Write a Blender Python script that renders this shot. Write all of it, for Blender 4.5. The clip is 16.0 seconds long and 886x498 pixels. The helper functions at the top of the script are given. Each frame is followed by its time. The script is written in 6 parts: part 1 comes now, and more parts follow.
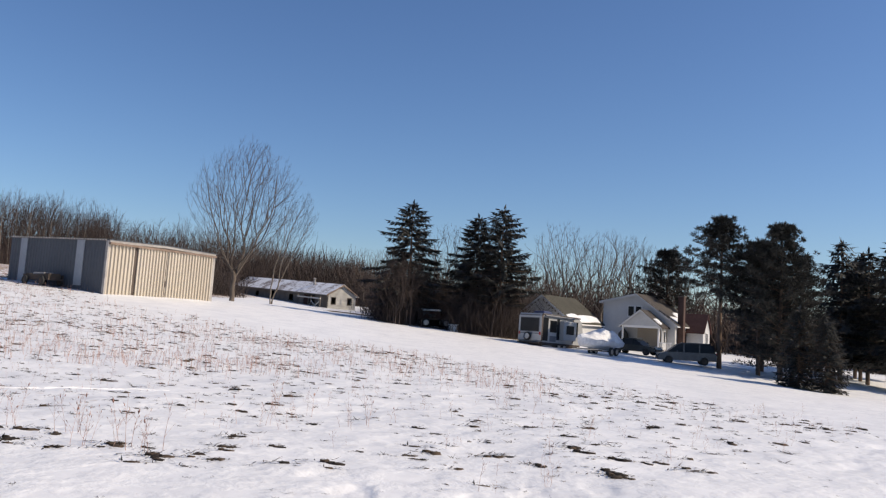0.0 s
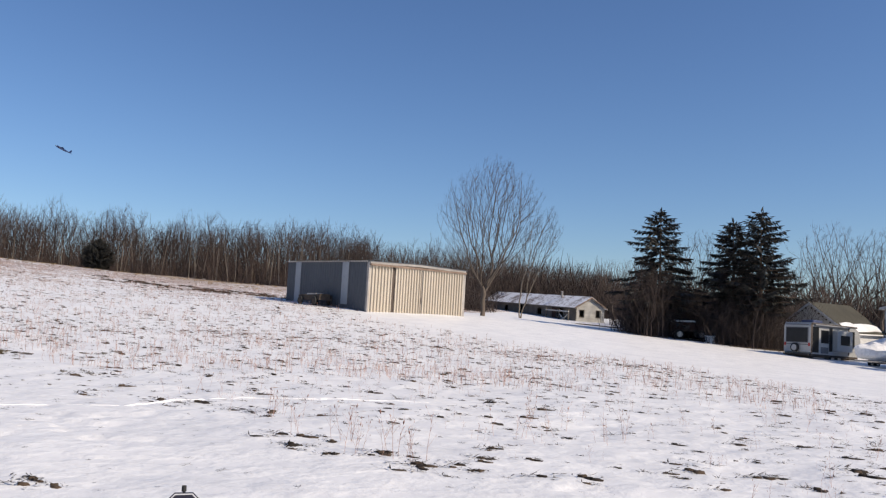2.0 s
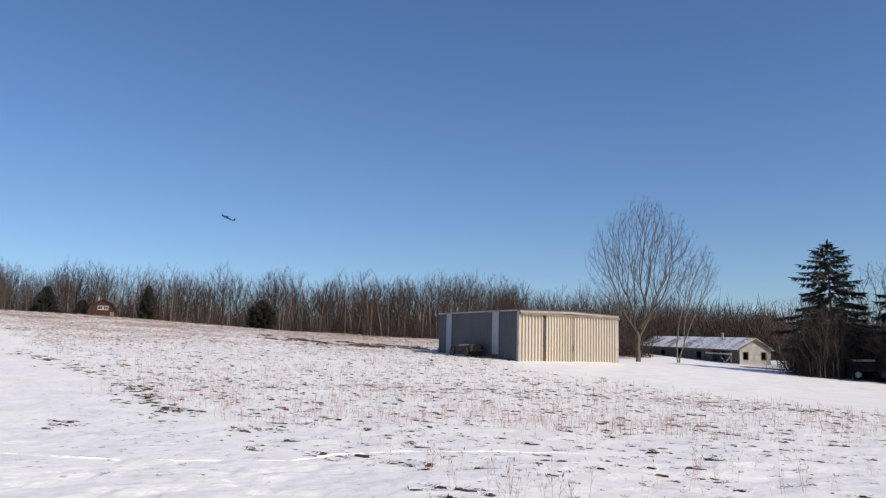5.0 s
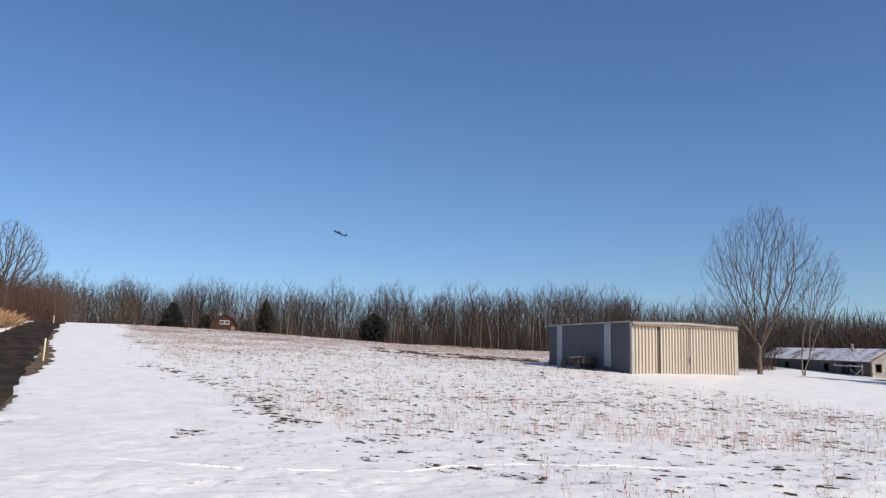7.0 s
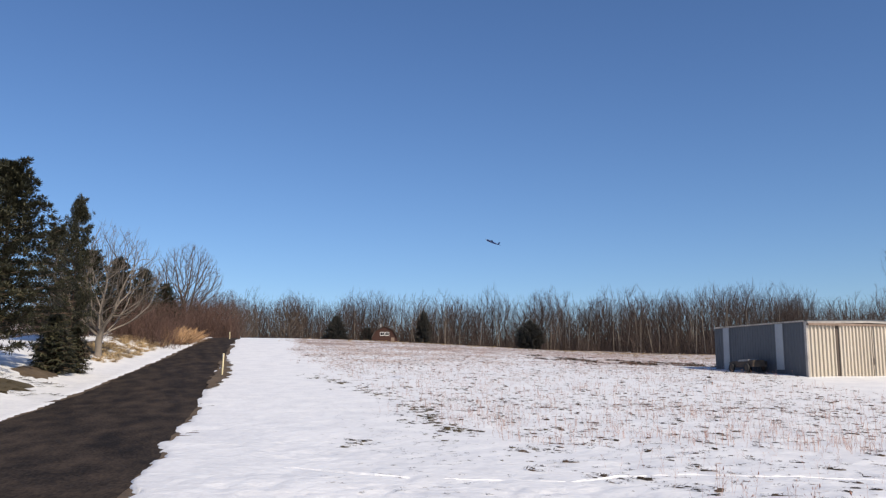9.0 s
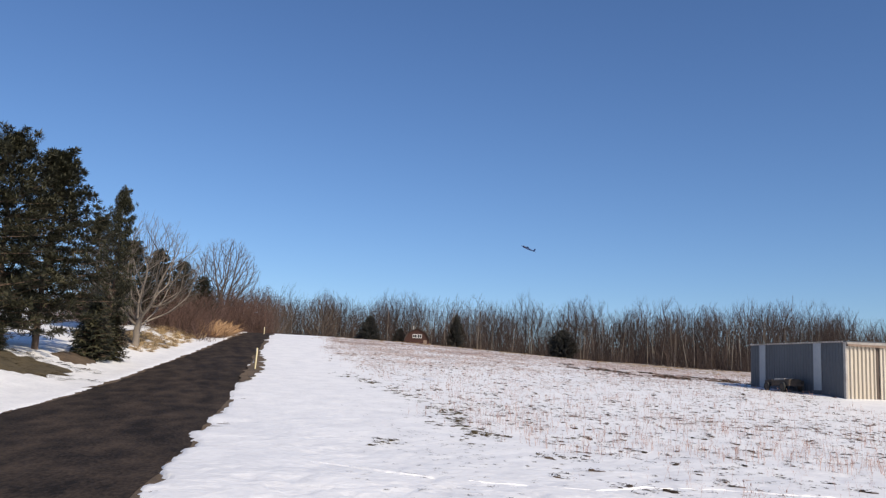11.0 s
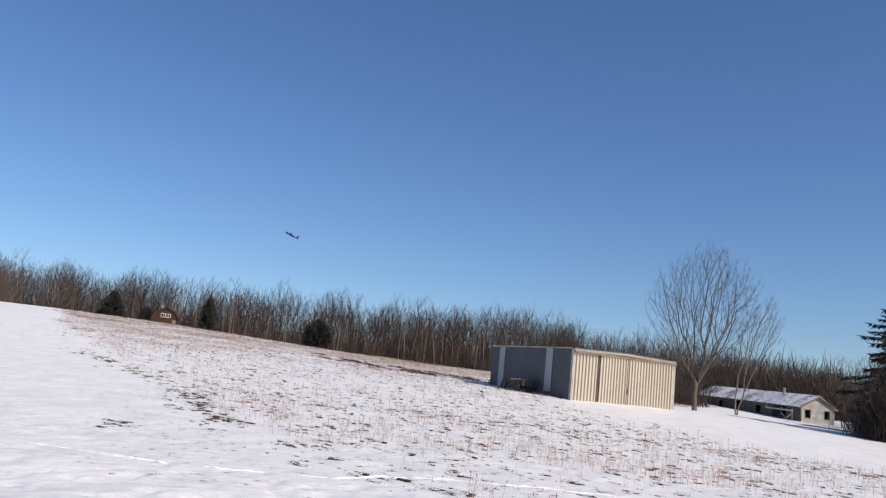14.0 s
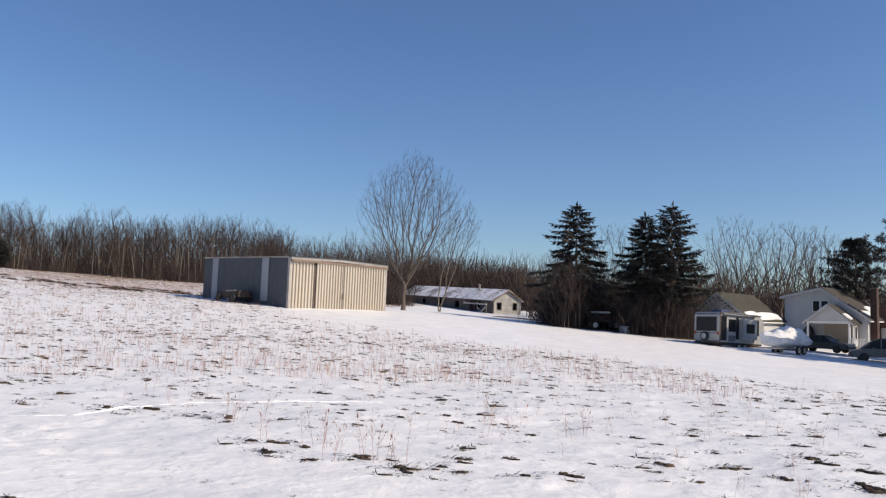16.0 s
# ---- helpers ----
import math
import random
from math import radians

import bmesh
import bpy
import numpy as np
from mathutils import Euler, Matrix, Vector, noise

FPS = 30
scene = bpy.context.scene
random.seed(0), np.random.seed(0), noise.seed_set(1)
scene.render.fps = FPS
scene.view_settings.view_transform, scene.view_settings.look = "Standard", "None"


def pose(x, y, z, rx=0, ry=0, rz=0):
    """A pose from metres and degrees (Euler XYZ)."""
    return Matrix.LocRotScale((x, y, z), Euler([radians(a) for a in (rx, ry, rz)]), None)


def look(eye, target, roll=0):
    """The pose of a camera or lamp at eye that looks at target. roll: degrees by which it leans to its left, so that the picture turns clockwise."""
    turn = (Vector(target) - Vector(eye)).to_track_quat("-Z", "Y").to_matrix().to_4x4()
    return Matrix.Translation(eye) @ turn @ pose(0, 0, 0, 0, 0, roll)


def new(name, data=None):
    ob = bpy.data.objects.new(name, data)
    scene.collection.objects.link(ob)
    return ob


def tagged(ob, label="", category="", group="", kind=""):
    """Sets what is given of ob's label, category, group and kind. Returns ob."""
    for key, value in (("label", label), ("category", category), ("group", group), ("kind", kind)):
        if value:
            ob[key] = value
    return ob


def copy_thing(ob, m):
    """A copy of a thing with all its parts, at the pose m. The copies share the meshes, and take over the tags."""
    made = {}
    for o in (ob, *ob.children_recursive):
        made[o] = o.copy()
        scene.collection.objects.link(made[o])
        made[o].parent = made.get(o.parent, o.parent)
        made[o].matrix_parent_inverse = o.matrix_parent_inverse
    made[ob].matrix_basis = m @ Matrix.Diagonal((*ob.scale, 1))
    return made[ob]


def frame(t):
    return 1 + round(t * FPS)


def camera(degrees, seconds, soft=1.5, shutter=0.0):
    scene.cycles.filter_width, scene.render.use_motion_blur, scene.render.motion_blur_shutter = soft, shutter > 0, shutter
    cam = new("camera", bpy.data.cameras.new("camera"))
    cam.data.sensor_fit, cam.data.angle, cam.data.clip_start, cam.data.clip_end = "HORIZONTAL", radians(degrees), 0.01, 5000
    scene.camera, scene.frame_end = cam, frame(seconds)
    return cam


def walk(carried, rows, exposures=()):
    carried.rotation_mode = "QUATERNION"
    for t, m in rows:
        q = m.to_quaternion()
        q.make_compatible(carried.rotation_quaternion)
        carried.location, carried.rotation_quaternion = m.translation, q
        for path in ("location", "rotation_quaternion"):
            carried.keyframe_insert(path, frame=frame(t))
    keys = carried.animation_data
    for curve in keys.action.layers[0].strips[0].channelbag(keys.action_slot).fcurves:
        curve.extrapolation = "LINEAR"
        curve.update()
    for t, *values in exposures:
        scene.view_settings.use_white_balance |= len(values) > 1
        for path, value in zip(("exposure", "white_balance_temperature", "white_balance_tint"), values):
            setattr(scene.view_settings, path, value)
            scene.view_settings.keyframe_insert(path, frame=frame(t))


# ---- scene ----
cam = camera(56.75, 16.0, soft=1.25, shutter=0.0)
# the camera: a person on the verge of the lane turns about, and shifts half a step at the end
PATH = [
    (0.0, pose(0.034, -0.035, 1.602, 95.161, -3.062, 0.000)),
    (0.5, pose(0.030, 0.004, 1.599, 95.346, -2.424, 6.017)),
    (1.0, pose(0.011, 0.001, 1.598, 95.055, -2.380, 11.408)),
    (1.5, pose(0.000, -0.000, 1.600, 95.009, -2.147, 15.211)),
    (2.0, pose(-0.001, -0.007, 1.604, 95.274, -2.205, 17.192)),
    (2.5, pose(-0.009, -0.001, 1.602, 95.460, -2.431, 18.951)),
    (3.0, pose(-0.013, -0.013, 1.604, 95.865, -2.506, 20.869)),
    (3.2, pose(-0.016, -0.035, 1.620, 95.967, -2.408, 21.445)),
    (5.5, pose(-0.030, 0.053, 1.612, 99.033, -0.321, 29.554)),
    (6.0, pose(-0.038, 0.066, 1.600, 99.245, -0.416, 31.317)),
    (6.5, pose(-0.039, 0.079, 1.601, 99.254, -0.506, 33.280)),
    (7.0, pose(-0.053, 0.053, 1.604, 99.216, -0.637, 35.354)),
    (7.5, pose(-0.075, 0.071, 1.614, 99.014, -0.783, 37.947)),
    (8.0, pose(-0.125, 0.103, 1.612, 98.922, -0.463, 41.270)),
    (8.5, pose(-0.150, 0.097, 1.623, 99.180, 0.048, 44.192)),
    (9.0, pose(-0.158, 0.085, 1.628, 99.692, 0.223, 46.241)),
    (9.2, pose(-0.152, 0.094, 1.617, 99.955, 0.137, 46.907)),
    (11.3, pose(-0.065, 0.070, 1.561, 99.928, -2.738, 48.121)),
    (11.5, pose(-0.058, 0.089, 1.545, 100.039, -3.089, 47.294)),
    (12.0, pose(-0.070, 0.090, 1.551, 100.371, -3.638, 45.175)),
    (12.5, pose(-0.059, 0.082, 1.550, 100.575, -4.050, 43.153)),
    (13.0, pose(-0.027, 0.079, 1.559, 100.679, -4.824, 39.926)),
    (13.5, pose(-0.010, 0.065, 1.573, 100.808, -5.522, 35.625)),
    (14.0, pose(0.010, 0.071, 1.561, 100.397, -5.081, 31.211)),
    (14.5, pose(-0.117, 0.047, 1.537, 99.288, -4.154, 25.972)),
    (15.0, pose(-0.339, -0.097, 1.586, 98.477, -3.723, 21.011)),
    (15.5, pose(-0.570, -0.118, 1.627, 97.288, -2.551, 16.562)),
    (16.0, pose(-0.770, -0.235, 1.694, 94.982, -1.253, 11.087)),
]
walk(cam, PATH, exposures=[(0.0, 0.18, 6930, 10), (4.0, 0.18, 6880, 10), (7.0, 0.18, 6780, 9), (13.0, 0.18, 6720, 9), (16.0, 0.19, 6930, 10)])

# ---------------------------------------------------------------- light
SUN_AZ = radians(97)               # compass angle of the sun, from +y towards +x
SUN_EL = radians(37)
world = bpy.data.worlds.new("winter_sky")
scene.world = world
world.use_nodes = True
wn = world.node_tree.nodes
sky = wn.new("ShaderNodeTexSky")
sky.sky_type = "NISHITA"
sky.sun_disc = False
sky.sun_elevation = SUN_EL
sky.sun_rotation = SUN_AZ
sky.altitude = 300
sky.air_density = 1.0
sky.dust_density = 0.62
sky.ozone_density = 6.0
wn["Background"].inputs["Strength"].default_value = 0.108
deep = wn.new("ShaderNodeHueSaturation")
deep.inputs["Saturation"].default_value = 1.08
deep.inputs["Hue"].default_value = 0.506
world.node_tree.links.new(sky.outputs[0], deep.inputs["Color"])
world.node_tree.links.new(deep.outputs[0], wn["Background"].inputs["Color"])
sun = new("sun", bpy.data.lights.new("sun", "SUN"))
sun.data.energy = 3.9
sun.data.angle = radians(0.55)
sun.data.color = (1.0, 0.88, 0.72)
to_sun = Vector((math.sin(SUN_AZ) * math.cos(SUN_EL), math.cos(SUN_AZ) * math.cos(SUN_EL), math.sin(SUN_EL)))
sun.matrix_world = look(to_sun * 50, (0, 0, 0))

# ---------------------------------------------------------------- materials
def mat(name, c1, c2, rough=0.8, scale=2.0, fine=25.0, bump=0.15, metal=0.0, dist=0.02, island=0.0, contrast=(0.3, 0.7), stretch=(1, 1, 1)):
    m = bpy.data.materials.new(name)
    m.use_nodes = True
    nt = m.node_tree
    n, l = nt.nodes, nt.links
    b = n["Principled BSDF"]
    tc, mp = n.new("ShaderNodeTexCoord"), n.new("ShaderNodeMapping")
    mp.inputs["Scale"].default_value = stretch
    l.new(tc.outputs["Object"], mp.inputs["Vector"])
    big, small = n.new("ShaderNodeTexNoise"), n.new("ShaderNodeTexNoise")
    for t, s, d in ((big, scale, 4), (small, fine, 6)):
        t.inputs["Scale"].default_value, t.inputs["Detail"].default_value = s, d
        l.new(mp.outputs["Vector"], t.inputs["Vector"])
    mix = n.new("ShaderNodeMath")
    mix.operation = "MULTIPLY_ADD"
    mix.inputs[1].default_value = 0.45
    half = n.new("ShaderNodeMath")
    half.operation = "MULTIPLY"
    half.inputs[1].default_value = 0.55
    l.new(big.outputs["Fac"], half.inputs[0])
    l.new(small.outputs["Fac"], mix.inputs[0])
    l.new(half.outputs[0], mix.inputs[2])
    fac = mix.outputs[0]
    if island:
        geo = n.new("ShaderNodeNewGeometry")
        isl = n.new("ShaderNodeMapRange")
        isl.inputs["To Min"].default_value, isl.inputs["To Max"].default_value = -island, island
        l.new(geo.outputs["Random Per Island"], isl.inputs["Value"])
        add = n.new("ShaderNodeMath")
        l.new(fac, add.inputs[0])
        l.new(isl.outputs[0], add.inputs[1])
        fac = add.outputs[0]
    ramp = n.new("ShaderNodeValToRGB")
    ramp.color_ramp.elements[0].position, ramp.color_ramp.elements[1].position = contrast
    ramp.color_ramp.elements[0].color, ramp.color_ramp.elements[1].color = (*c1, 1), (*c2, 1)
    l.new(fac, ramp.inputs["Fac"])
    l.new(ramp.outputs["Color"], b.inputs["Base Color"])
    b.inputs["Roughness"].default_value, b.inputs["Metallic"].default_value = rough, metal
    if bump:
        bp = n.new("ShaderNodeBump")
        bp.inputs["Strength"].default_value, bp.inputs["Distance"].default_value = bump, dist
        l.new(small.outputs["Fac"], bp.inputs["Height"])
        l.new(bp.outputs["Normal"], b.inputs["Normal"])
    return m


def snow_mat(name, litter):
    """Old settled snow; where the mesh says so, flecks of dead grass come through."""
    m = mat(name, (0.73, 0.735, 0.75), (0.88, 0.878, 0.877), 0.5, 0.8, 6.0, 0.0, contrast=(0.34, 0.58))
    nn, ll = m.node_tree.nodes, m.node_tree.links
    coord = nn.new("ShaderNodeTexCoord")
    crust, grain, add = nn.new("ShaderNodeTexNoise"), nn.new("ShaderNodeTexNoise"), nn.new("ShaderNodeMath")
    crust.inputs["Scale"].default_value, crust.inputs["Detail"].default_value, crust.inputs["Roughness"].default_value = 2.2, 6, 0.55
    grain.inputs["Scale"].default_value, grain.inputs["Detail"].default_value = 17, 4
    patchy = nn.new("ShaderNodeMapRange")
    patchy.inputs["From Min"].default_value, patchy.inputs["From Max"].default_value = 0.42, 0.75
    add.operation = "MULTIPLY_ADD"
    add.inputs[1].default_value = 0.09
    relief = nn.new("ShaderNodeBump")
    relief.inputs["Strength"].default_value, relief.inputs["Distance"].default_value = 0.32, 0.08
    ll.new(coord.outputs["Object"], crust.inputs["Vector"])
    ll.new(coord.outputs["Object"], grain.inputs["Vector"])
    ll.new(crust.outputs["Fac"], patchy.inputs["Value"])
    ll.new(grain.outputs["Fac"], add.inputs[0])
    ll.new(patchy.outputs[0], add.inputs[2])
    ll.new(add.outputs[0], relief.inputs["Height"])
    ll.new(relief.outputs["Normal"], nn["Principled BSDF"].inputs["Normal"])
    if not litter:
        return m
    n, l = m.node_tree.nodes, m.node_tree.links
    b = n["Principled BSDF"]
    old = b.inputs["Base Color"].links[0].from_socket
    tc = n.new("ShaderNodeTexCoord")
    at = n.new("ShaderNodeAttribute")
    at.attribute_name = "litter"
    spots, patches, hue = n.new("ShaderNodeTexNoise"), n.new("ShaderNodeTexNoise"), n.new("ShaderNodeTexNoise")
    for t, s, d in ((spots, 3.2, 5), (patches, 0.16, 3), (hue, 0.6, 3)):
        t.inputs["Scale"].default_value, t.inputs["Detail"].default_value = s, d
        l.new(tc.outputs["Object"], t.inputs["Vector"])
    s1 = n.new("ShaderNodeMath")
    s1.operation = "MULTIPLY_ADD"
    s1.inputs[1].default_value = 0.45
    l.new(patches.outputs["Fac"], s1.inputs[0])
    l.new(spots.outputs["Fac"], s1.inputs[2])
    s2 = n.new("ShaderNodeMath")
    s2.operation = "MULTIPLY_ADD"
    s2.inputs[1].default_value = 0.34
    l.new(at.outputs["Fac"], s2.inputs[0])
    l.new(s1.outputs[0], s2.inputs[2])
    step = n.new("ShaderNodeMapRange")
    step.inputs["From Min"].default_value, step.inputs["From Max"].default_value = 1.10, 1.22
    l.new(s2.outputs[0], step.inputs["Value"])
    grass = n.new("ShaderNodeValToRGB")
    grass.color_ramp.elements[0].position, grass.color_ramp.elements[1].position = 0.35, 0.65
    grass.color_ramp.elements[0].color, grass.color_ramp.elements[1].color = (0.23, 0.145, 0.098, 1), (0.52, 0.37, 0.26, 1)
    l.new(hue.outputs["Fac"], grass.inputs["Fac"])
    mx = n.new("ShaderNodeMix")
    mx.data_type = "RGBA"
    l.new(step.outputs[0], mx.inputs["Factor"])
    l.new(old, mx.inputs["A"])
    l.new(grass.outputs["Color"], mx.inputs["B"])
    l.new(mx.outputs["Result"], b.inputs["Base Color"])
    return m


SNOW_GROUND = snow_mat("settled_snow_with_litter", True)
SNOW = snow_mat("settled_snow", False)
ASPHALT = mat("worn_asphalt", (0.011, 0.0082, 0.0064), (0.058, 0.042, 0.031), 0.95, 1.3, 16, 0.6, dist=0.012, contrast=(0.40, 0.62))
wheel_lines = ASPHALT.node_tree.nodes["Mapping"]
wheel_lines.vector_type = "TEXTURE"
wheel_lines.inputs["Rotation"].default_value = (0, 0, radians(59.8))
wheel_lines.inputs["Scale"].default_value = (1, 3, 1)
VERGE = mat("bare_verge", (0.045, 0.031, 0.020), (0.16, 0.112, 0.068), 0.95, 1.2, 18, 0.8, dist=0.04)
ASPHALT.node_tree.nodes["Principled BSDF"].inputs["Specular IOR Level"].default_value = 0.15
TURF = mat("winter_turf", (0.045, 0.036, 0.018), (0.115, 0.086, 0.044), 0.95, 1.0, 20, 0.8, dist=0.04)
TUFT = mat("dark_dead_grass", (0.017, 0.012, 0.009), (0.082, 0.055, 0.036), 0.95, 0.7, 8, 0, island=0.35)
STALK = mat("dry_weed_stalk", (0.29, 0.150, 0.118), (0.58, 0.375, 0.31), 0.9, 0.15, 5, 0, island=0.3)
STRAW = mat("straw_grass", (0.30, 0.20, 0.10), (0.60, 0.45, 0.26), 0.9, 0.5, 8, 0, island=0.3)
RUST_BRUSH = mat("rust_brown_brush", (0.22, 0.125, 0.065), (0.42, 0.27, 0.155), 0.9, 0.5, 8, 0, island=0.3)
BARK = mat("grey_bark", (0.055, 0.043, 0.035), (0.155, 0.124, 0.10), 0.95, 1.5, 14, 0.4, island=0.1, stretch=(1, 1, 0.25))
TWIG = mat("brown_twigs", (0.042, 0.030, 0.024), (0.115, 0.085, 0.067), 0.95, 0.6, 5, 0, island=0.2)
PALE_TWIG = mat("pale_grey_twigs", (0.085, 0.068, 0.054), (0.20, 0.165, 0.135), 0.95, 0.6, 5, 0, island=0.2)
WOODS = mat("leafless_woods", (0.032, 0.023, 0.021), (0.098, 0.070, 0.061), 0.95, 0.05, 1.5, 0, island=0.3)
PALE_BARK = mat("pale_bark", (0.11, 0.090, 0.073), (0.26, 0.22, 0.18), 0.95, 0.5, 6, 0.2, island=0.1)
BROWN_BRUSH = mat("brown_brush", (0.027, 0.020, 0.019), (0.072, 0.052, 0.046), 0.95, 0.3, 4, 0, island=0.3)
RED_BRUSH = mat("red_brown_brush", (0.060, 0.034, 0.028), (0.150, 0.088, 0.070), 0.95, 0.3, 4, 0, island=0.3)
FIELD_GRASS = mat("pinkish_field_grass", (0.14, 0.080, 0.055), (0.38, 0.250, 0.180), 0.95, 0.2, 6, 0, island=0.35)
PINE_BARK = mat("pine_bark", (0.07, 0.045, 0.032), (0.21, 0.145, 0.105), 0.95, 1.5, 12, 0.5, stretch=(1, 1, 0.3))
NEEDLE = mat("spruce_needles", (0.021, 0.022, 0.021), (0.064, 0.063, 0.055), 0.75, 0.6, 6, 0, island=0.25)
NEEDLE_PINE = mat("pine_needles", (0.016, 0.019, 0.010), (0.070, 0.066, 0.032), 0.7, 0.4, 6, 0, island=0.3)
SIDING_GREY = mat("galvanised_blue_grey_sheet", (0.060, 0.067, 0.080), (0.095, 0.104, 0.118), 0.5, 0.4, 7, 0.05, metal=0.15, stretch=(1, 1, 0.3))
SIDING_CREAM = mat("cream_enamel_sheet", (0.46, 0.405, 0.33), (0.58, 0.52, 0.435), 0.5, 0.5, 7, 0.05, stretch=(1, 1, 0.25))
STRIP = mat("translucent_panel", (0.25, 0.275, 0.30), (0.33, 0.35, 0.375), 0.4, 0.8, 7, 0.05)
DARK_GAP = mat("dark_door_edge", (0.05, 0.035, 0.03), (0.10, 0.075, 0.06), 0.7, 1, 9, 0.1)
TRIM_PALE = mat("weathered_pale_trim", (0.20, 0.18, 0.165), (0.50, 0.47, 0.44), 0.7, 1, 10, 0.1)
TRIM_BROWN = mat("rusty_brown_trim", (0.11, 0.075, 0.055), (0.30, 0.22, 0.17), 0.8, 0.8, 9, 0.2)
BOARD = mat("flaking_white_boards", (0.27, 0.26, 0.24), (0.58, 0.565, 0.53), 0.9, 0.7, 9, 0.3, stretch=(1, 1, 3))
OLD_WOOD = mat("grey_old_wood", (0.065, 0.056, 0.048), (0.20, 0.172, 0.146), 0.95, 1, 12, 0.3)
OLD_ROOF = mat("old_roof_under_thin_snow", (0.24, 0.19, 0.17), (0.84, 0.84, 0.85), 0.8, 0.45, 3.2, 0.2, contrast=(0.40, 0.52))
WHITE_SIDING = mat("white_clapboard", (0.48, 0.485, 0.49), (0.62, 0.62, 0.62), 0.6, 0.6, 9, 0.1)
WHITE_TRIM = mat("white_paint", (0.74, 0.74, 0.73), (0.84, 0.83, 0.82), 0.5, 1, 10, 0.05)
TAN_WALL = mat("tan_plaster", (0.34, 0.29, 0.23), (0.46, 0.40, 0.33), 0.8, 0.8, 9, 0.1)
SHINGLE_GREEN = mat("mossy_green_shingle", (0.034, 0.033, 0.024), (0.078, 0.072, 0.054), 0.95, 0.6, 7, 0.4)
SHINGLE_BROWN = mat("brown_grey_shingle", (0.032, 0.027, 0.024), (0.078, 0.067, 0.059), 0.95, 0.6, 7, 0.4)
SHINGLE_RED = mat("dark_red_shingle", (0.045, 0.020, 0.018), (0.10, 0.045, 0.04), 0.9, 0.6, 7, 0.3)
BRICK = mat("red_brown_brick", (0.050, 0.027, 0.022), (0.10, 0.058, 0.046), 0.9, 1.5, 14, 0.3)
BARN_RED = mat("dark_red_barn_boards", (0.028, 0.011, 0.008), (0.062, 0.026, 0.019), 0.9, 0.6, 6, 0.2)
GLASS = mat("dark_window_glass", (0.008, 0.009, 0.011), (0.02, 0.022, 0.025), 0.3, 1, 3, 0)
GLASS.node_tree.nodes["Principled BSDF"].inputs["Specular IOR Level"].default_value = 0.25
RUBBER = mat("black_rubber", (0.012, 0.012, 0.012), (0.03, 0.03, 0.03), 0.8, 3, 20, 0.1)
STEEL = mat("grey_steel", (0.30, 0.30, 0.31), (0.48, 0.48, 0.48), 0.4, 3, 20, 0.05, metal=0.8)
DARK_STEEL = mat("rusted_dark_steel", (0.03, 0.025, 0.022), (0.11, 0.08, 0.06), 0.7, 2, 15, 0.2, metal=0.3)
CAMPER = mat("off_white_fibreglass", (0.32, 0.32, 0.315), (0.43, 0.43, 0.42), 0.4, 0.8, 10, 0.03)
CAMPER_GREY = mat("grey_camper_band", (0.10, 0.105, 0.115), (0.17, 0.175, 0.19), 0.5, 1, 10, 0.03)
TARP = mat("silver_white_tarpaulin", (0.52, 0.53, 0.56), (0.84, 0.84, 0.85), 0.6, 1.2, 6, 0.4, dist=0.06)
BLUE_TARP = mat("dark_blue_tarpaulin", (0.02, 0.03, 0.08), (0.06, 0.08, 0.17), 0.5, 2, 10, 0.3)
CAR_BLUE = mat("slate_blue_car_paint", (0.045, 0.057, 0.075), (0.075, 0.09, 0.11), 0.25, 0.6, 5, 0, metal=0.4)
CAR_DARK = mat("dark_green_car_paint", (0.02, 0.028, 0.03), (0.035, 0.045, 0.05), 0.25, 0.6, 5, 0, metal=0.3)
RED_LAMP = mat("red_lamp_plastic", (0.30, 0.01, 0.01), (0.42, 0.02, 0.02), 0.3, 4, 20, 0)
STAKE_YELLOW = mat("pale_yellow_stake", (0.60, 0.50, 0.28), (0.78, 0.70, 0.47), 0.7, 3, 20, 0.1)
SIGN_NAVY = mat("navy_sign_face", (0.010, 0.010, 0.022), (0.022, 0.020, 0.040), 0.35, 8, 60, 0.03)
SIGN_WHITE = mat("sign_white_border", (0.60, 0.60, 0.62), (0.74, 0.74, 0.75), 0.5, 8, 60, 0.03)
SIGN_RED = mat("sign_red_disc", (0.36, 0.05, 0.08), (0.52, 0.10, 0.13), 0.5, 8, 60, 0.03)
PLANE_BLUE = mat("navy_blue_foam", (0.012, 0.03, 0.10), (0.025, 0.055, 0.16), 0.5, 4, 30, 0.02)
PLANE_YELLOW = mat("yellow_foam_trim", (0.55, 0.40, 0.03), (0.70, 0.52, 0.06), 0.5, 4, 30, 0.02)

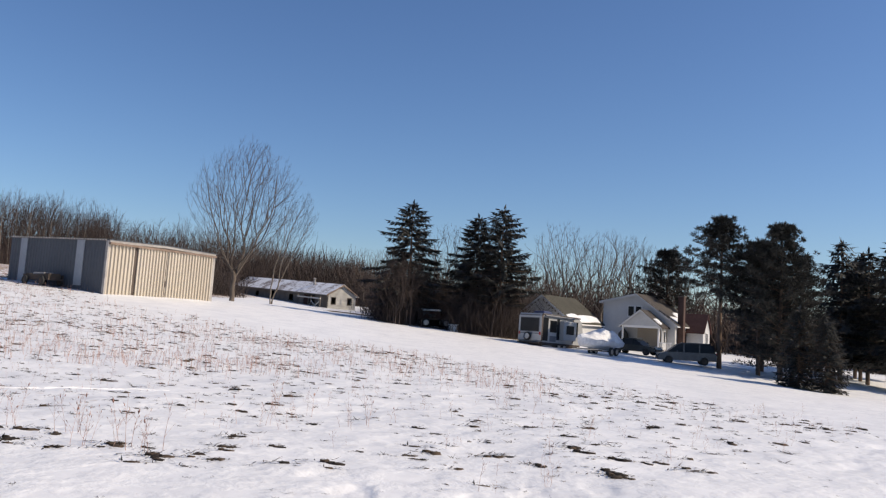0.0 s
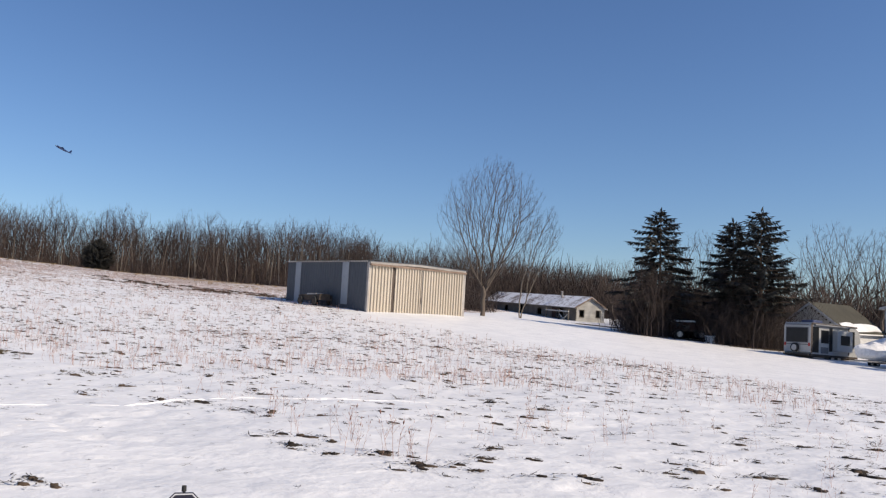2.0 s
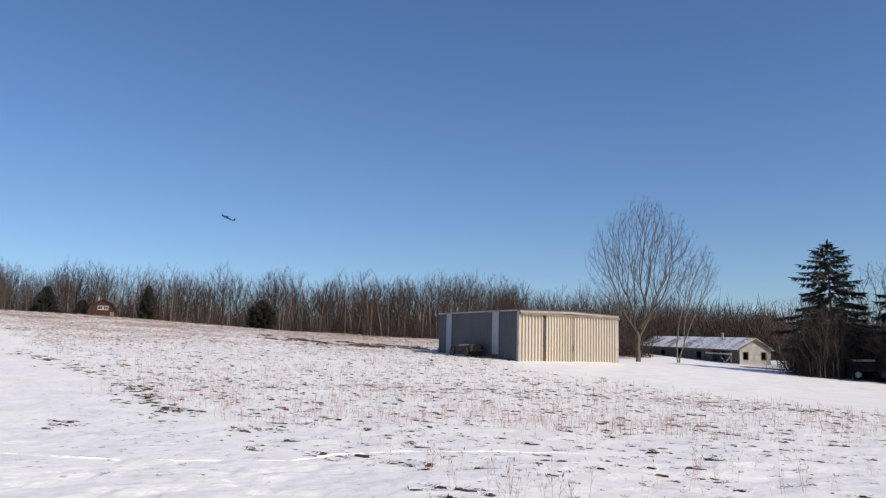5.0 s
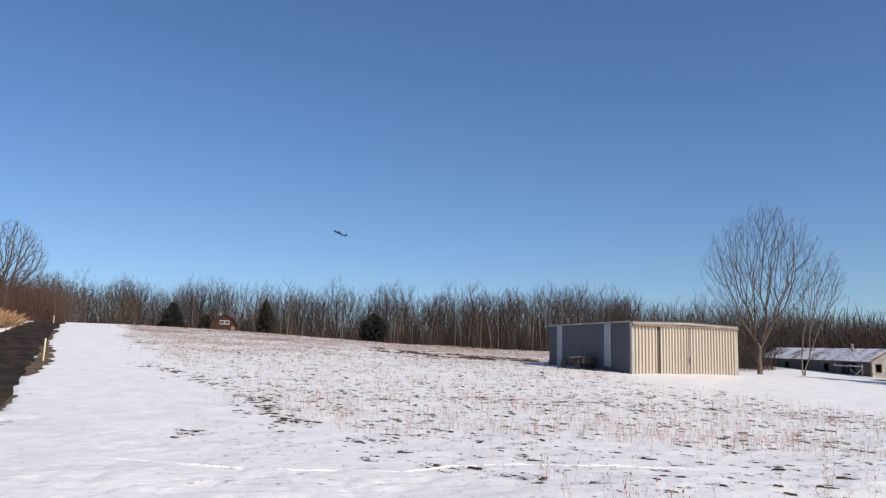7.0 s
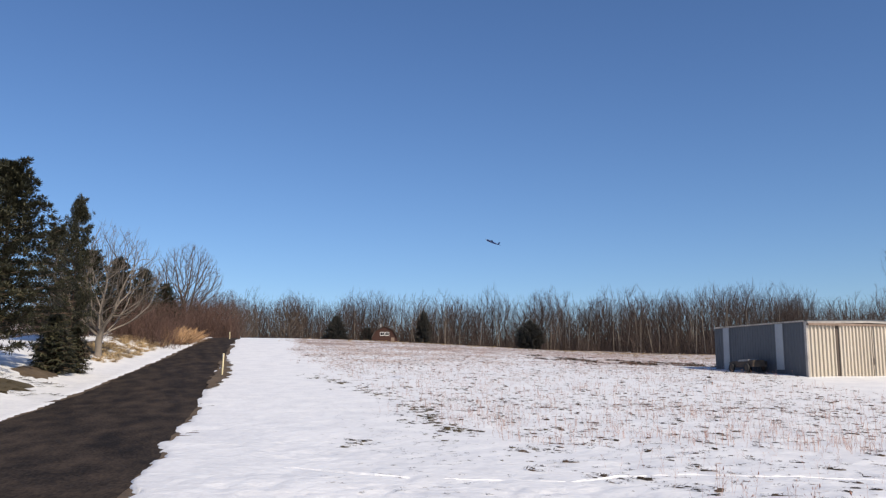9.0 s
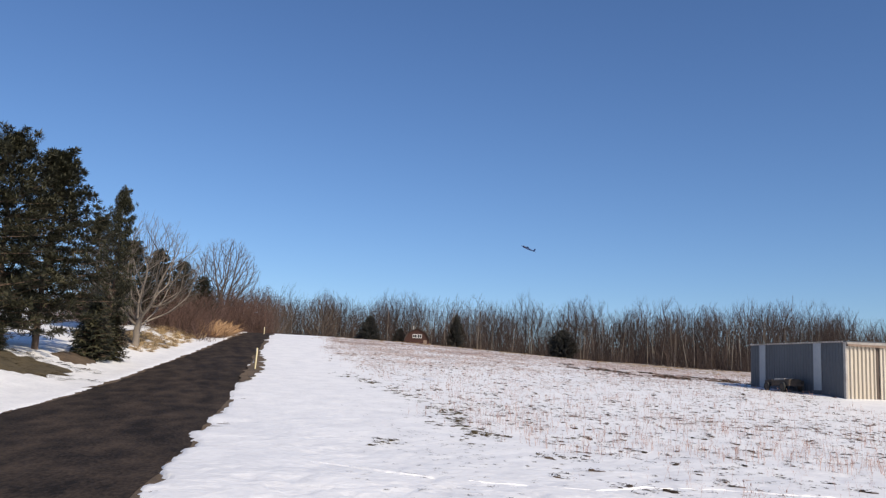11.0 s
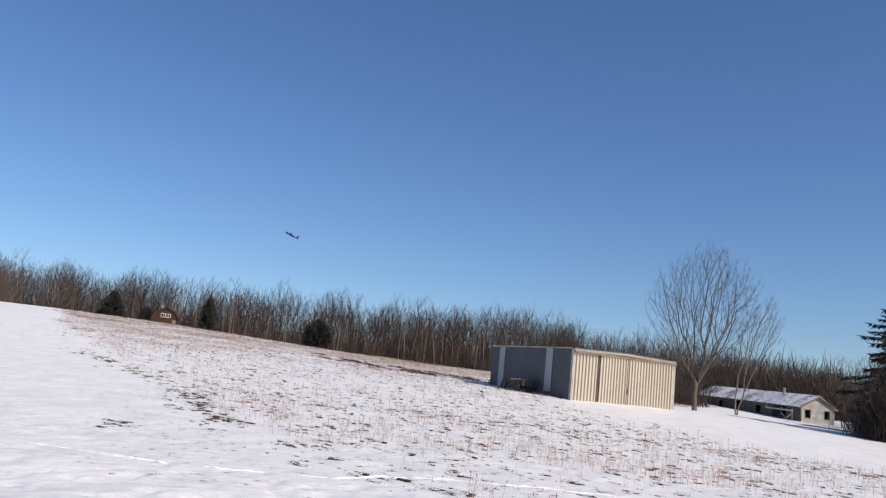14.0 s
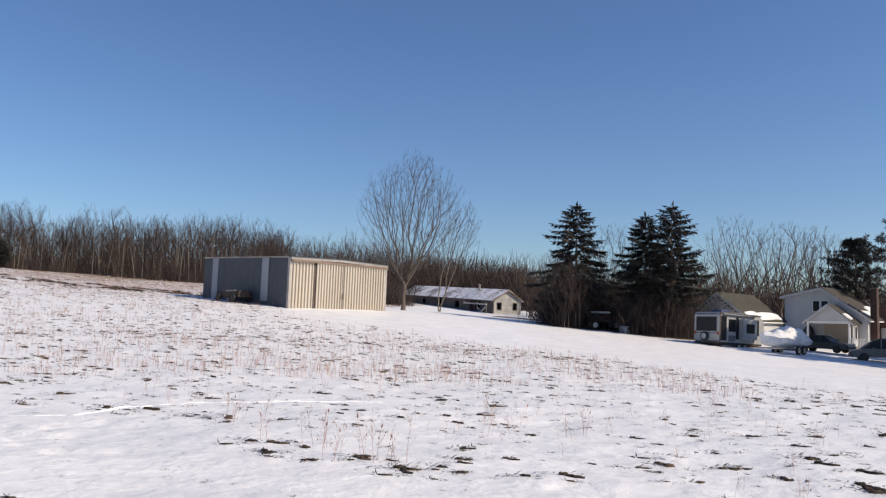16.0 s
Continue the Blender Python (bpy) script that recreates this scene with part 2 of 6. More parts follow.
# ---------------------------------------------------------------- mesh tools
class Mesh:
    """Collects points and faces of one part."""
    def __init__(self):
        self.v, self.f = [], []

    def face(self, *pts):
        i = len(self.v)
        self.v.extend(Vector(p)[:] for p in pts)
        self.f.append(tuple(range(i, i + len(pts))))
        return self

    def box(self, x0, y0, z0, x1, y1, z1, m=None, c=0.0):
        """A box; c: the chamfer along its upright and top edges."""
        pts, i = [], len(self.v)
        if c:
            ring = [(x0 + c, y0), (x1 - c, y0), (x1, y0 + c), (x1, y1 - c), (x1 - c, y1), (x0 + c, y1), (x0, y1 - c), (x0, y0 + c)]
            cx, cy = (x0 + x1) / 2, (y0 + y1) / 2
            kx, ky = 1 - 2 * c / (x1 - x0), 1 - 2 * c / (y1 - y0)
            pts = [(x, y, z0) for x, y in ring] + [(x, y, z1 - c) for x, y in ring] + [(cx + (x - cx) * kx, cy + (y - cy) * ky, z1) for x, y in ring]
            fs = [tuple(range(7, -1, -1)), tuple(range(16, 24))]
            for r in (0, 8):
                fs += [(r + k, r + (k + 1) % 8, r + 8 + (k + 1) % 8, r + 8 + k) for k in range(8)]
        else:
            pts = [(x, y, z) for z in (z0, z1) for x, y in ((x0, y0), (x1, y0), (x1, y1), (x0, y1))]
            fs = [(3, 2, 1, 0), (4, 5, 6, 7), (0, 1, 5, 4), (1, 2, 6, 5), (2, 3, 7, 6), (3, 0, 4, 7)]
        self.v.extend(((m @ Vector(p)) if m else Vector(p))[:] for p in pts)
        self.f.extend(tuple(i + k for k in f) for f in fs)
        return self

    def prism(self, poly, x0, x1, m=None):
        """A (y, z) outline, counter-clockwise seen from +x, pushed along x."""
        i, n = len(self.v), len(poly)
        pts = [(x0, y, z) for y, z in poly] + [(x1, y, z) for y, z in poly]
        self.v.extend(((m @ Vector(p)) if m else Vector(p))[:] for p in pts)
        self.f.append(tuple(i + k for k in range(n - 1, -1, -1)))
        self.f.append(tuple(i + n + k for k in range(n)))
        self.f.extend((i + k, i + (k + 1) % n, i + n + (k + 1) % n, i + n + k) for k in range(n))
        return self

    def tube(self, pts, radii, sides=6, cap=False):
        pts = [Vector(p) for p in pts]
        i = len(self.v)
        for k, p in enumerate(pts):
            d = (pts[min(k + 1, len(pts) - 1)] - pts[max(k - 1, 0)]).normalized()
            a = d.cross(Vector((0.37, 0.91, 0.17)) if abs(d.y) < 0.9 else Vector((1, 0, 0.1))).normalized()
            b = d.cross(a)
            for s in range(sides):
                w = 2 * math.pi * s / sides
                self.v.append((p + (a * math.cos(w) + b * math.sin(w)) * radii[k])[:])
        for k in range(len(pts) - 1):
            q = i + k * sides
            self.f.extend((q + s, q + (s + 1) % sides, q + sides + (s + 1) % sides, q + sides + s) for s in range(sides))
        if cap:
            self.f.append(tuple(i + s for s in range(sides - 1, -1, -1)))
            q = i + (len(pts) - 1) * sides
            self.f.append(tuple(q + s for s in range(sides)))
        return self

    def spike(self, p, d, length, width, drop=0.0):
        """A thin three-sided spray: a spindle from p along d."""
        p, d = Vector(p), Vector(d).normalized()
        a = d.cross(Vector((0.3, 0.2, 0.93)))
        a = a.normalized() if a.length > 0.01 else Vector((1, 0, 0))
        b = d.cross(a)
        i, q = len(self.v), p + d * length * 0.4 - Vector((0, 0, drop * 0.3))
        self.v.extend((p[:], (q + a * width + b * width * 0.3)[:], (q - a * width + b * width * 0.3)[:], (p + d * length - Vector((0, 0, drop)))[:]))
        self.f.extend(((i, i + 1, i + 2), (i, i + 3, i + 1), (i, i + 2, i + 3), (i + 3, i + 2, i + 1)))
        return self

    def data(self, name, material, smooth=False):
        me = bpy.data.meshes.new(name)
        me.from_pydata(self.v, [], self.f)
        me.materials.append(material)
        if smooth:
            me.shade_smooth()
        me.update()
        return me


def part(name, mesh, material, parent=None, label="", smooth=False, m=None):
    ob = new(name, mesh.data(name, material, smooth) if isinstance(mesh, Mesh) else mesh)
    if parent:
        ob.parent = parent
    if m is not None:
        ob.matrix_local = m
    return tagged(ob, label)


def thing(name, m, label, category, group="", kind=""):
    ob = new(name)
    ob.matrix_world = m
    return tagged(ob, label, category, group, kind)


def arrays(mesh):
    """Points and triangles of a collected mesh, as arrays."""
    tri = []
    for f in mesh.f:
        tri.extend((f[0], f[k], f[k + 1]) for k in range(1, len(f) - 1))
    return np.array(mesh.v, np.float32), np.array(tri, np.int32)


def scatter(name, variants, places, material):
    """One mesh of many copies: places are rows of (variant, x, y, z, turn, size, stretch in z)."""
    vs, fs, n = [], [], 0
    for k, x, y, z, turn, size, tall in places:
        v, f = variants[int(k)]
        c, s = math.cos(turn), math.sin(turn)
        w = np.empty_like(v)
        w[:, 0] = (v[:, 0] * c - v[:, 1] * s) * size + x
        w[:, 1] = (v[:, 0] * s + v[:, 1] * c) * size + y
        w[:, 2] = v[:, 2] * size * tall + z
        vs.append(w)
        fs.append(f + n)
        n += len(v)
    return raw_mesh(name, np.concatenate(vs), np.concatenate(fs), material)


def raw_mesh(name, v, f, material, smooth=False):
    me = bpy.data.meshes.new(name)
    k = f.shape[1]
    me.vertices.add(len(v))
    me.vertices.foreach_set("co", np.ascontiguousarray(v, np.float32).ravel())
    me.loops.add(f.size)
    me.loops.foreach_set("vertex_index", np.ascontiguousarray(f, np.int32).ravel())
    me.polygons.add(len(f))
    me.polygons.foreach_set("loop_start", np.arange(0, f.size, k, dtype=np.int32))
    me.materials.append(material)
    me.update(calc_edges=True)
    if smooth:
        me.shade_smooth()
    return me


# ---------------------------------------------------------------- lie of the land
HEAD = radians(59.8)                                   # the lane climbs away in this direction
AHEAD, ASIDE = np.array((-math.sin(HEAD), math.cos(HEAD))), np.array((math.cos(HEAD), math.sin(HEAD)))
ROAD_S = np.array((-200, 0, 13, 25, 40, 57, 69, 90, 106, 120, 135, 160, 220, 400.0))
ROAD_Z = np.array((-1.5, -0.05, 0.0, 0.3, 1.15, 2.5, 3.6, 5.95, 7.75, 9.0, 9.7, 10.1, 10.4, 10.6))
ROAD_R, ROAD_L = -1.85, -8.0                            # the lane's edges, metres aside of the camera's line


def smooth01(u):
    u = np.clip(u, 0, 1)
    return u * u * (3 - 2 * u)


def road_z(s):
    """The lane's height, its corners rounded."""
    return sum(np.interp(s + o, ROAD_S, ROAD_Z) for o in (-9, -4.5, 0, 4.5, 9)) / 5


def bend(s):
    """The lane bears a little to the right near the top of the hill."""
    return 0.00035 * np.clip(np.asarray(s) - 60, 0, 80) ** 2


def left_edge(s):
    """The lane's left edge: the snow closes in on it up the hill."""
    return ROAD_L + 2.3 * smooth01((np.asarray(s, float) - 45) / 65)


def lane_frame(x, y):
    s, q = x * AHEAD[0] + y * AHEAD[1], x * ASIDE[0] + y * ASIDE[1]
    return s, q - bend(s)


def bump2(s, q, s0, q0, r, h):
    return h * np.exp(-((s - s0) ** 2 + (q - q0) ** 2) / (r * r))


def land(x, y):
    x, y = np.asarray(x, float), np.asarray(y, float)
    s, q = lane_frame(x, y)
    lane = road_z(s)
    q_lane, q = q, q + bend(s) + 0.0016 * np.clip(s - 85, 0, 60) ** 2
    low = -2.0 + 0.075 * np.clip(s, -120, 190) + 0.01 * np.clip(s - 190, 0, 400)
    z = lane + (low - lane) * smooth01((q - 6) / 62)
    z = z + bump2(s, q, 53, 44, 19, 0.66)
    # the bank beyond the lane
    z = z + 1.3 * smooth01((left_edge(s) - 0.8 - q_lane) / 7) + 0.02 * np.clip(ROAD_L - 8 - q_lane, 0, 100)
    # rise to the far edge of the field
    z = z + 0.85 * smooth01((s - 120) / 70) * smooth01((q - 8) / 25) * (1 - smooth01((q - 36) / 40))
    # the far corner of the field lies lower
    z = z - 1.45 * smooth01((s - 110) / 60) * smooth01((q - 38) / 35)
    return z


def lattice(ix, iy, seed):
    h = (ix.astype(np.int64) * 374761393 + iy.astype(np.int64) * 668265263 + seed * 69069) & 0x7FFFFFFF
    h = ((h ^ (h >> 13)) * 1274126177) & 0x7FFFFFFF
    return ((h ^ (h >> 16)) & 0xFFFF) / 65535.0


def value_noise(x, y, size, seed):
    x, y = np.asarray(x, float) / size, np.asarray(y, float) / size
    ix, iy = np.floor(x), np.floor(y)
    u, v = x - ix, y - iy
    u, v = u * u * (3 - 2 * u), v * v * (3 - 2 * v)
    a, b = lattice(ix, iy, seed), lattice(ix + 1, iy, seed)
    c, d = lattice(ix, iy + 1, seed), lattice(ix + 1, iy + 1, seed)
    return (a + (b - a) * u) * (1 - v) + (c + (d - c) * u) * v - 0.5


def at(az, d):
    a = radians(az)
    return -d * math.sin(a), d * math.cos(a)


def on_land(az, d, turn=0.0, sink=0.0):
    x, y = at(az, d)
    return pose(x, y, float(land(x, y)) - sink, 0, 0, turn)


def weedy(x, y):
    """How much the rough field with its weeds covers a place: 0 on the verge, the mown strip and the drive."""
    x, y = np.asarray(x, float), np.asarray(y, float)
    s, q = lane_frame(x, y)
    wob = 1.6 * value_noise(x, y, 5.0, 3)
    m = smooth01((q - 5.4 + 2.1 * smooth01((s - 40) / 45) - 1.5 * wob - np.clip(12 - s, 0, 20) * 0.25) / 2.8)
    # towards the drive and towards the mown strip
    m = m * smooth01(((-(x - 2.1) * 0.77 + (y - 8.3) * 0.63) + wob * 0.5) / 0.9)
    edge = np.interp(x, (-26, -24, -12, -5, 0.5, 5.3, 8.5, 10.2, 12), (400, 54.4, 47.8, 44.6, 39.8, 34.5, 27.5, 20.5, 10))
    m = m * smooth01(((edge - y) * 0.65 + wob) / 1.6)
    return m


def micro(x, y):
    """Small relief of the settled snow."""
    w = weedy(x, y)
    d = np.hypot(x, y)
    fade = 1 / (1 + d / 60)
    n = 0.10 * value_noise(x, y, 2.6, 11) + (0.035 + 0.055 * w) * value_noise(x, y, 0.9, 12) + (0.008 + 0.035 * w) * value_noise(x, y, 0.33, 13)
    # trodden snow beside the lane, dented by old footprints
    n = n - (1 - w) * 0.045 * smooth01((value_noise(x, y, 0.36, 14) - 0.12) / 0.10) * smooth01(0.5 + 2 * value_noise(x, y, 4.0, 15))
    return n * fade


# the ground, one sheet out to the horizon: fine in front of the camera, coarse elsewhere
az_fine = np.arange(-36, 84.01, 0.32)
az_all = np.radians(np.concatenate((az_fine, np.arange(88, 323, 4.0))))
rad = [0.4]
while rad[-1] < 45:
    rad.append(rad[-1] * 1.013 + 0.004)
while rad[-1] < 320:
    rad.append(rad[-1] * 1.02)
while rad[-1] < 4000:
    rad.append(rad[-1] * 1.25)
rad = np.array(rad)
gx, gy = -np.outer(rad, np.sin(az_all)), np.outer(rad, np.cos(az_all))
gs, gq = lane_frame(gx, gy)
gz = land(gx, gy) + micro(gx, gy)
ragged = 0.20 * value_noise(gx, gy, 0.8, 33) + 0.16 * value_noise(gx, gy, 0.27, 35) + 0.5 * value_noise(gx, gy, 3.0, 34)
bed = smooth01((gq - left_edge(gs) - 0.05 + 0.4 * ragged) / 0.18) * smooth01((ROAD_R + 0.1 - gq + ragged) / 0.18)
gz = gz - 0.22 * bed
gz = np.where(np.hypot(gx, gy) > 900, np.minimum(gz, 3.0), gz)
nr, na = gx.shape
gv = np.stack((gx.ravel(), gy.ravel(), gz.ravel()), 1)
ii, jj = np.meshgrid(np.arange(nr - 1), np.arange(na), indexing="ij")
j2 = (jj + 1) % na
gf = np.stack((ii * na + jj, ii * na + j2, (ii + 1) * na + j2, (ii + 1) * na + jj), -1).reshape(-1, 4)[:, ::-1]
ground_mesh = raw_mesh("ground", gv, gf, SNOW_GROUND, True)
far_field = smooth01((np.hypot(gx, gy) - 30) / 75)
lit = weedy(gx, gy) * (0.50 + 0.89 * far_field) * (1 - smooth01((np.hypot(gx, gy) - 330) / 60))
col = ground_mesh.attributes.new("litter", "FLOAT", "POINT")
col.data.foreach_set("value", lit.ravel().astype(np.float32))
ground = tagged(new("ground", ground_mesh), "old settled snow over a rough sloping field", "ground", kind="structure")
ground_cap = Mesh()
ring = [(-0.4 * math.sin(a), 0.4 * math.cos(a)) for a in az_all]
ground_cap.face(*[(x, y, float(land(x, y)) + float(micro(x, y))) for x, y in ring])
part("ground_patch", ground_cap, SNOW, ground)

# the lane: asphalt crowned a little, ragged earth along both edges
def lane_strip(name, q0, q1, lift, material, ragged0, ragged1, s0, s1, label, seed, step=0.3, taper=False):
    n = int((s1 - s0) / step)
    s = np.linspace(s0, s1, n + 1)
    zero = np.zeros_like(s)
    shift = left_edge(s) - ROAD_L
    a = q0 + (shift if q0 < -7 else 0) + ragged0 * (value_noise(s, zero, 1.1, seed) + 1.4 * value_noise(s, zero, 5.0, seed + 1))
    b = q1 + (shift if q1 < -7 else 0) + ragged1 * (value_noise(s, zero, 1.1, seed + 2) + 1.4 * value_noise(s, zero, 5.0, seed + 3))
    if taper:
        b = a + (b - a) * np.sin(np.pi * np.clip((s - s0) / (s1 - s0), 0, 1)) ** 0.6
    cols = 13
    u = np.linspace(0, 1, cols)[None, :]
    q = a[:, None] * (1 - u) + b[:, None] * u
    x = s[:, None] * AHEAD[0] + (q + bend(s)[:, None]) * ASIDE[0]
    y = s[:, None] * AHEAD[1] + (q + bend(s)[:, None]) * ASIDE[1]
    z = land(x, y) + lift + 0.015 * value_noise(x, y, 0.7, seed)
    if material is ASPHALT:
        z = road_z(s)[:, None] + lift + 0.05 * np.sin(np.pi * u) + 0.003 * value_noise(x, y, 1.2, seed)
    i, j = np.meshgrid(np.arange(n), np.arange(cols - 1), indexing="ij")
    f = np.stack((i * cols + j, i * cols + j + 1, (i + 1) * cols + j + 1, (i + 1) * cols + j), -1).reshape(-1, 4)
    return tagged(new(name, raw_mesh(name, np.stack((x.ravel(), y.ravel(), z.ravel()), 1), f, material, True)), label, "road", kind="structure")


lane_strip("road", ROAD_L - 0.6, ROAD_R + 0.7, -0.07, ASPHALT, 0.05, 0.05, -40, 150, "dark worn asphalt lane climbing between snowy verges", 31)
lane_strip("verge", ROAD_R + 0.02, ROAD_R + 0.7, -0.045, VERGE, 0.14, 0.05, -40, 150, "strip of bare brown earth along the lane", 41)
lane_strip("verge", ROAD_L - 0.6, ROAD_L + 0.25, -0.045, VERGE, 0.05, 0.22, -40, 150, "strip of bare brown earth along the lane", 51)
lane_strip("verge", ROAD_R + 0.0, ROAD_R + 0.75, 0.03, VERGE, 0.25, 0.7, 46, 80, "wider patch of bare brown earth beside the lane", 61, 0.12, True)

# ---------------------------------------------------------------- trees
def limb(rng, mesh, p, d, length, r, sides, wander, up, n=4):
    """One curved, tapering limb; returns its points, directions and radii."""
    pts, ds, rs = [p.copy()], [d.copy()], [r]
    for k in range(n):
        d = (d + Vector((rng.gauss(0, wander), rng.gauss(0, wander), rng.gauss(0, wander * 0.6) + up))).normalized()
        p = p + d * (length / n)
        pts.append(p.copy())
        ds.append(d.copy())
        rs.append(r * (1 - 0.78 * (k + 1) / n))
    mesh.tube(pts, rs, sides)
    return pts, ds, rs


def branched(seed, height, shape, n, fork=0.2, lean=0.0, balance=0.5, tip=0.012, power=2.2, twigs=2, twig=0.6, stems=1, outer=0.45, thick=0.05, rise=0.35, sides=(7, 5, 3), angle=1.3):
    """A leafless tree whose limbs reach for points spread through its crown.
    shape: rows of (height, radius) of the crown as shares of the tree's height; lean: the top's shift to +x as a share of the height."""
    g = np.random.default_rng(seed)
    us, rs = np.array([a for a, _ in shape]), np.array([b for _, b in shape])
    u = []
    while len(u) < n:
        a = g.uniform(us[0], us[-1])
        if g.random() < (np.interp(a, us, rs) / rs.max()) ** 1.6 + 0.05:
            u.append(a)
    u = np.array(u)
    w, r = g.uniform(0, 6.2832, n), np.interp(u, us, rs) * g.random(n) ** outer * g.uniform(0.86, 1.08, n)
    goal = np.stack((r * np.cos(w) + lean * u ** 1.4, r * np.sin(w), u), 1) * height
    top = n * 3 + 60
    pos, way, path, parent = np.zeros((top, 3)), np.zeros((top, 3)), np.zeros(top), np.full(top, -1)
    count = 0

    def add(p, d, par):
        nonlocal count
        pos[count], parent[count] = p, par
        way[count] = d / max(np.linalg.norm(d), 1e-6)
        path[count] = path[par] + np.linalg.norm(p - pos[par]) if par >= 0 else 0
        count += 1
        return count - 1

    for k in range(stems):
        last = add(np.array((0.10 * k, 0.06 * k, -0.25)), np.array((0, 0, 1.0)), -1)
        slant = 0.0 if stems == 1 else (k / (stems - 1) - 0.5) * 0.30
        for j in range(1, 6):
            v = fork * j / 5
            p = np.array((lean * v ** 1.4 + slant * v + g.normal(0, 0.003) + 0.10 * k / height, g.normal(0, 0.003) + 0.06 * k / height, v)) * height
            last = add(p, p - pos[last] + np.array((0, 0, 0.3)), last)
    frozen = count
    base = pos[frozen - 1].copy()
    for p in goal[np.argsort(np.linalg.norm(goal - base, axis=1))]:
        d = p - pos[:count]
        far = np.maximum(np.linalg.norm(d, axis=1), 1e-4)
        turn = (d * way[:count]).sum(1) / far
        cost = far * (1 + angle * np.clip(0.8 - turn, 0, 2)) + balance * path[:count] + 1.5 * np.clip(-d[:, 2], 0, None)
        cost[pos[:count, 2] < height * fork * 0.75] += 50
        at_ = int(np.argmin(cost))
        long_ = far[at_]
        steps = min(3, 1 + int(long_ / (0.085 * height)))
        start, bow = pos[at_].copy(), way[at_] * long_ * 0.16 + g.normal(0, 0.03, 3) * long_
        last = at_
        for j in range(1, steps + 1):
            if count >= top:
                break
            t = j / steps
            q = start + (p - start) * t + bow * (4 * t * (1 - t)) * 0.8
            last = add(q, way[last] * 0.55 + (q - pos[last]) / max(np.linalg.norm(q - pos[last]), 1e-4) + np.array((0, 0, 0.12)), last)
    flow, main, heavy = np.zeros(count), np.full(count, -1), np.zeros(count)
    for k in range(count - 1, -1, -1):
        if flow[k] == 0:
            flow[k] = tip ** power
        par = parent[k]
        if par >= 0:
            flow[par] += flow[k]
            if flow[k] > heavy[par]:
                heavy[par], main[par] = flow[k], k
    rad_ = flow ** (1 / power)
    for _ in range(2):
        for k in range(frozen, count):
            if main[k] >= 0:
                pos[k] = pos[k] * 0.5 + (pos[parent[k]] + pos[main[k]]) * 0.25
    wood, fine = Mesh(), Mesh()
    for k in range(count):
        par = parent[k]
        if par >= 0 and main[par] == k:
            continue
        chain = [par] if par >= 0 else []
        radii = [rad_[k]] if par >= 0 else []
        j = k
        while j >= 0:
            chain.append(j)
            radii.append(rad_[j])
            j = main[j]
        if len(chain) < 2:
            continue
        radii[-1] *= 0.6
        if par < 0:
            radii[0] *= 1.25
        big_ = radii[0]
        (wood if big_ > thick else fine).tube([pos[c] for c in chain], radii, sides[0] if big_ > thick * 2 else (sides[1] if big_ > thick else sides[2]))
    for k in range(frozen, count):
        if rad_[k] < tip * 2.6:
            for _ in range(twigs if main[k] >= 0 else twigs + 2):
                d = way[k] + g.normal(0, 0.45, 3) + np.array((0, 0, rise))
                fine.spike(pos[k], d, twig * g.uniform(0.45, 1.25), tip * 0.62)
    return wood, fine


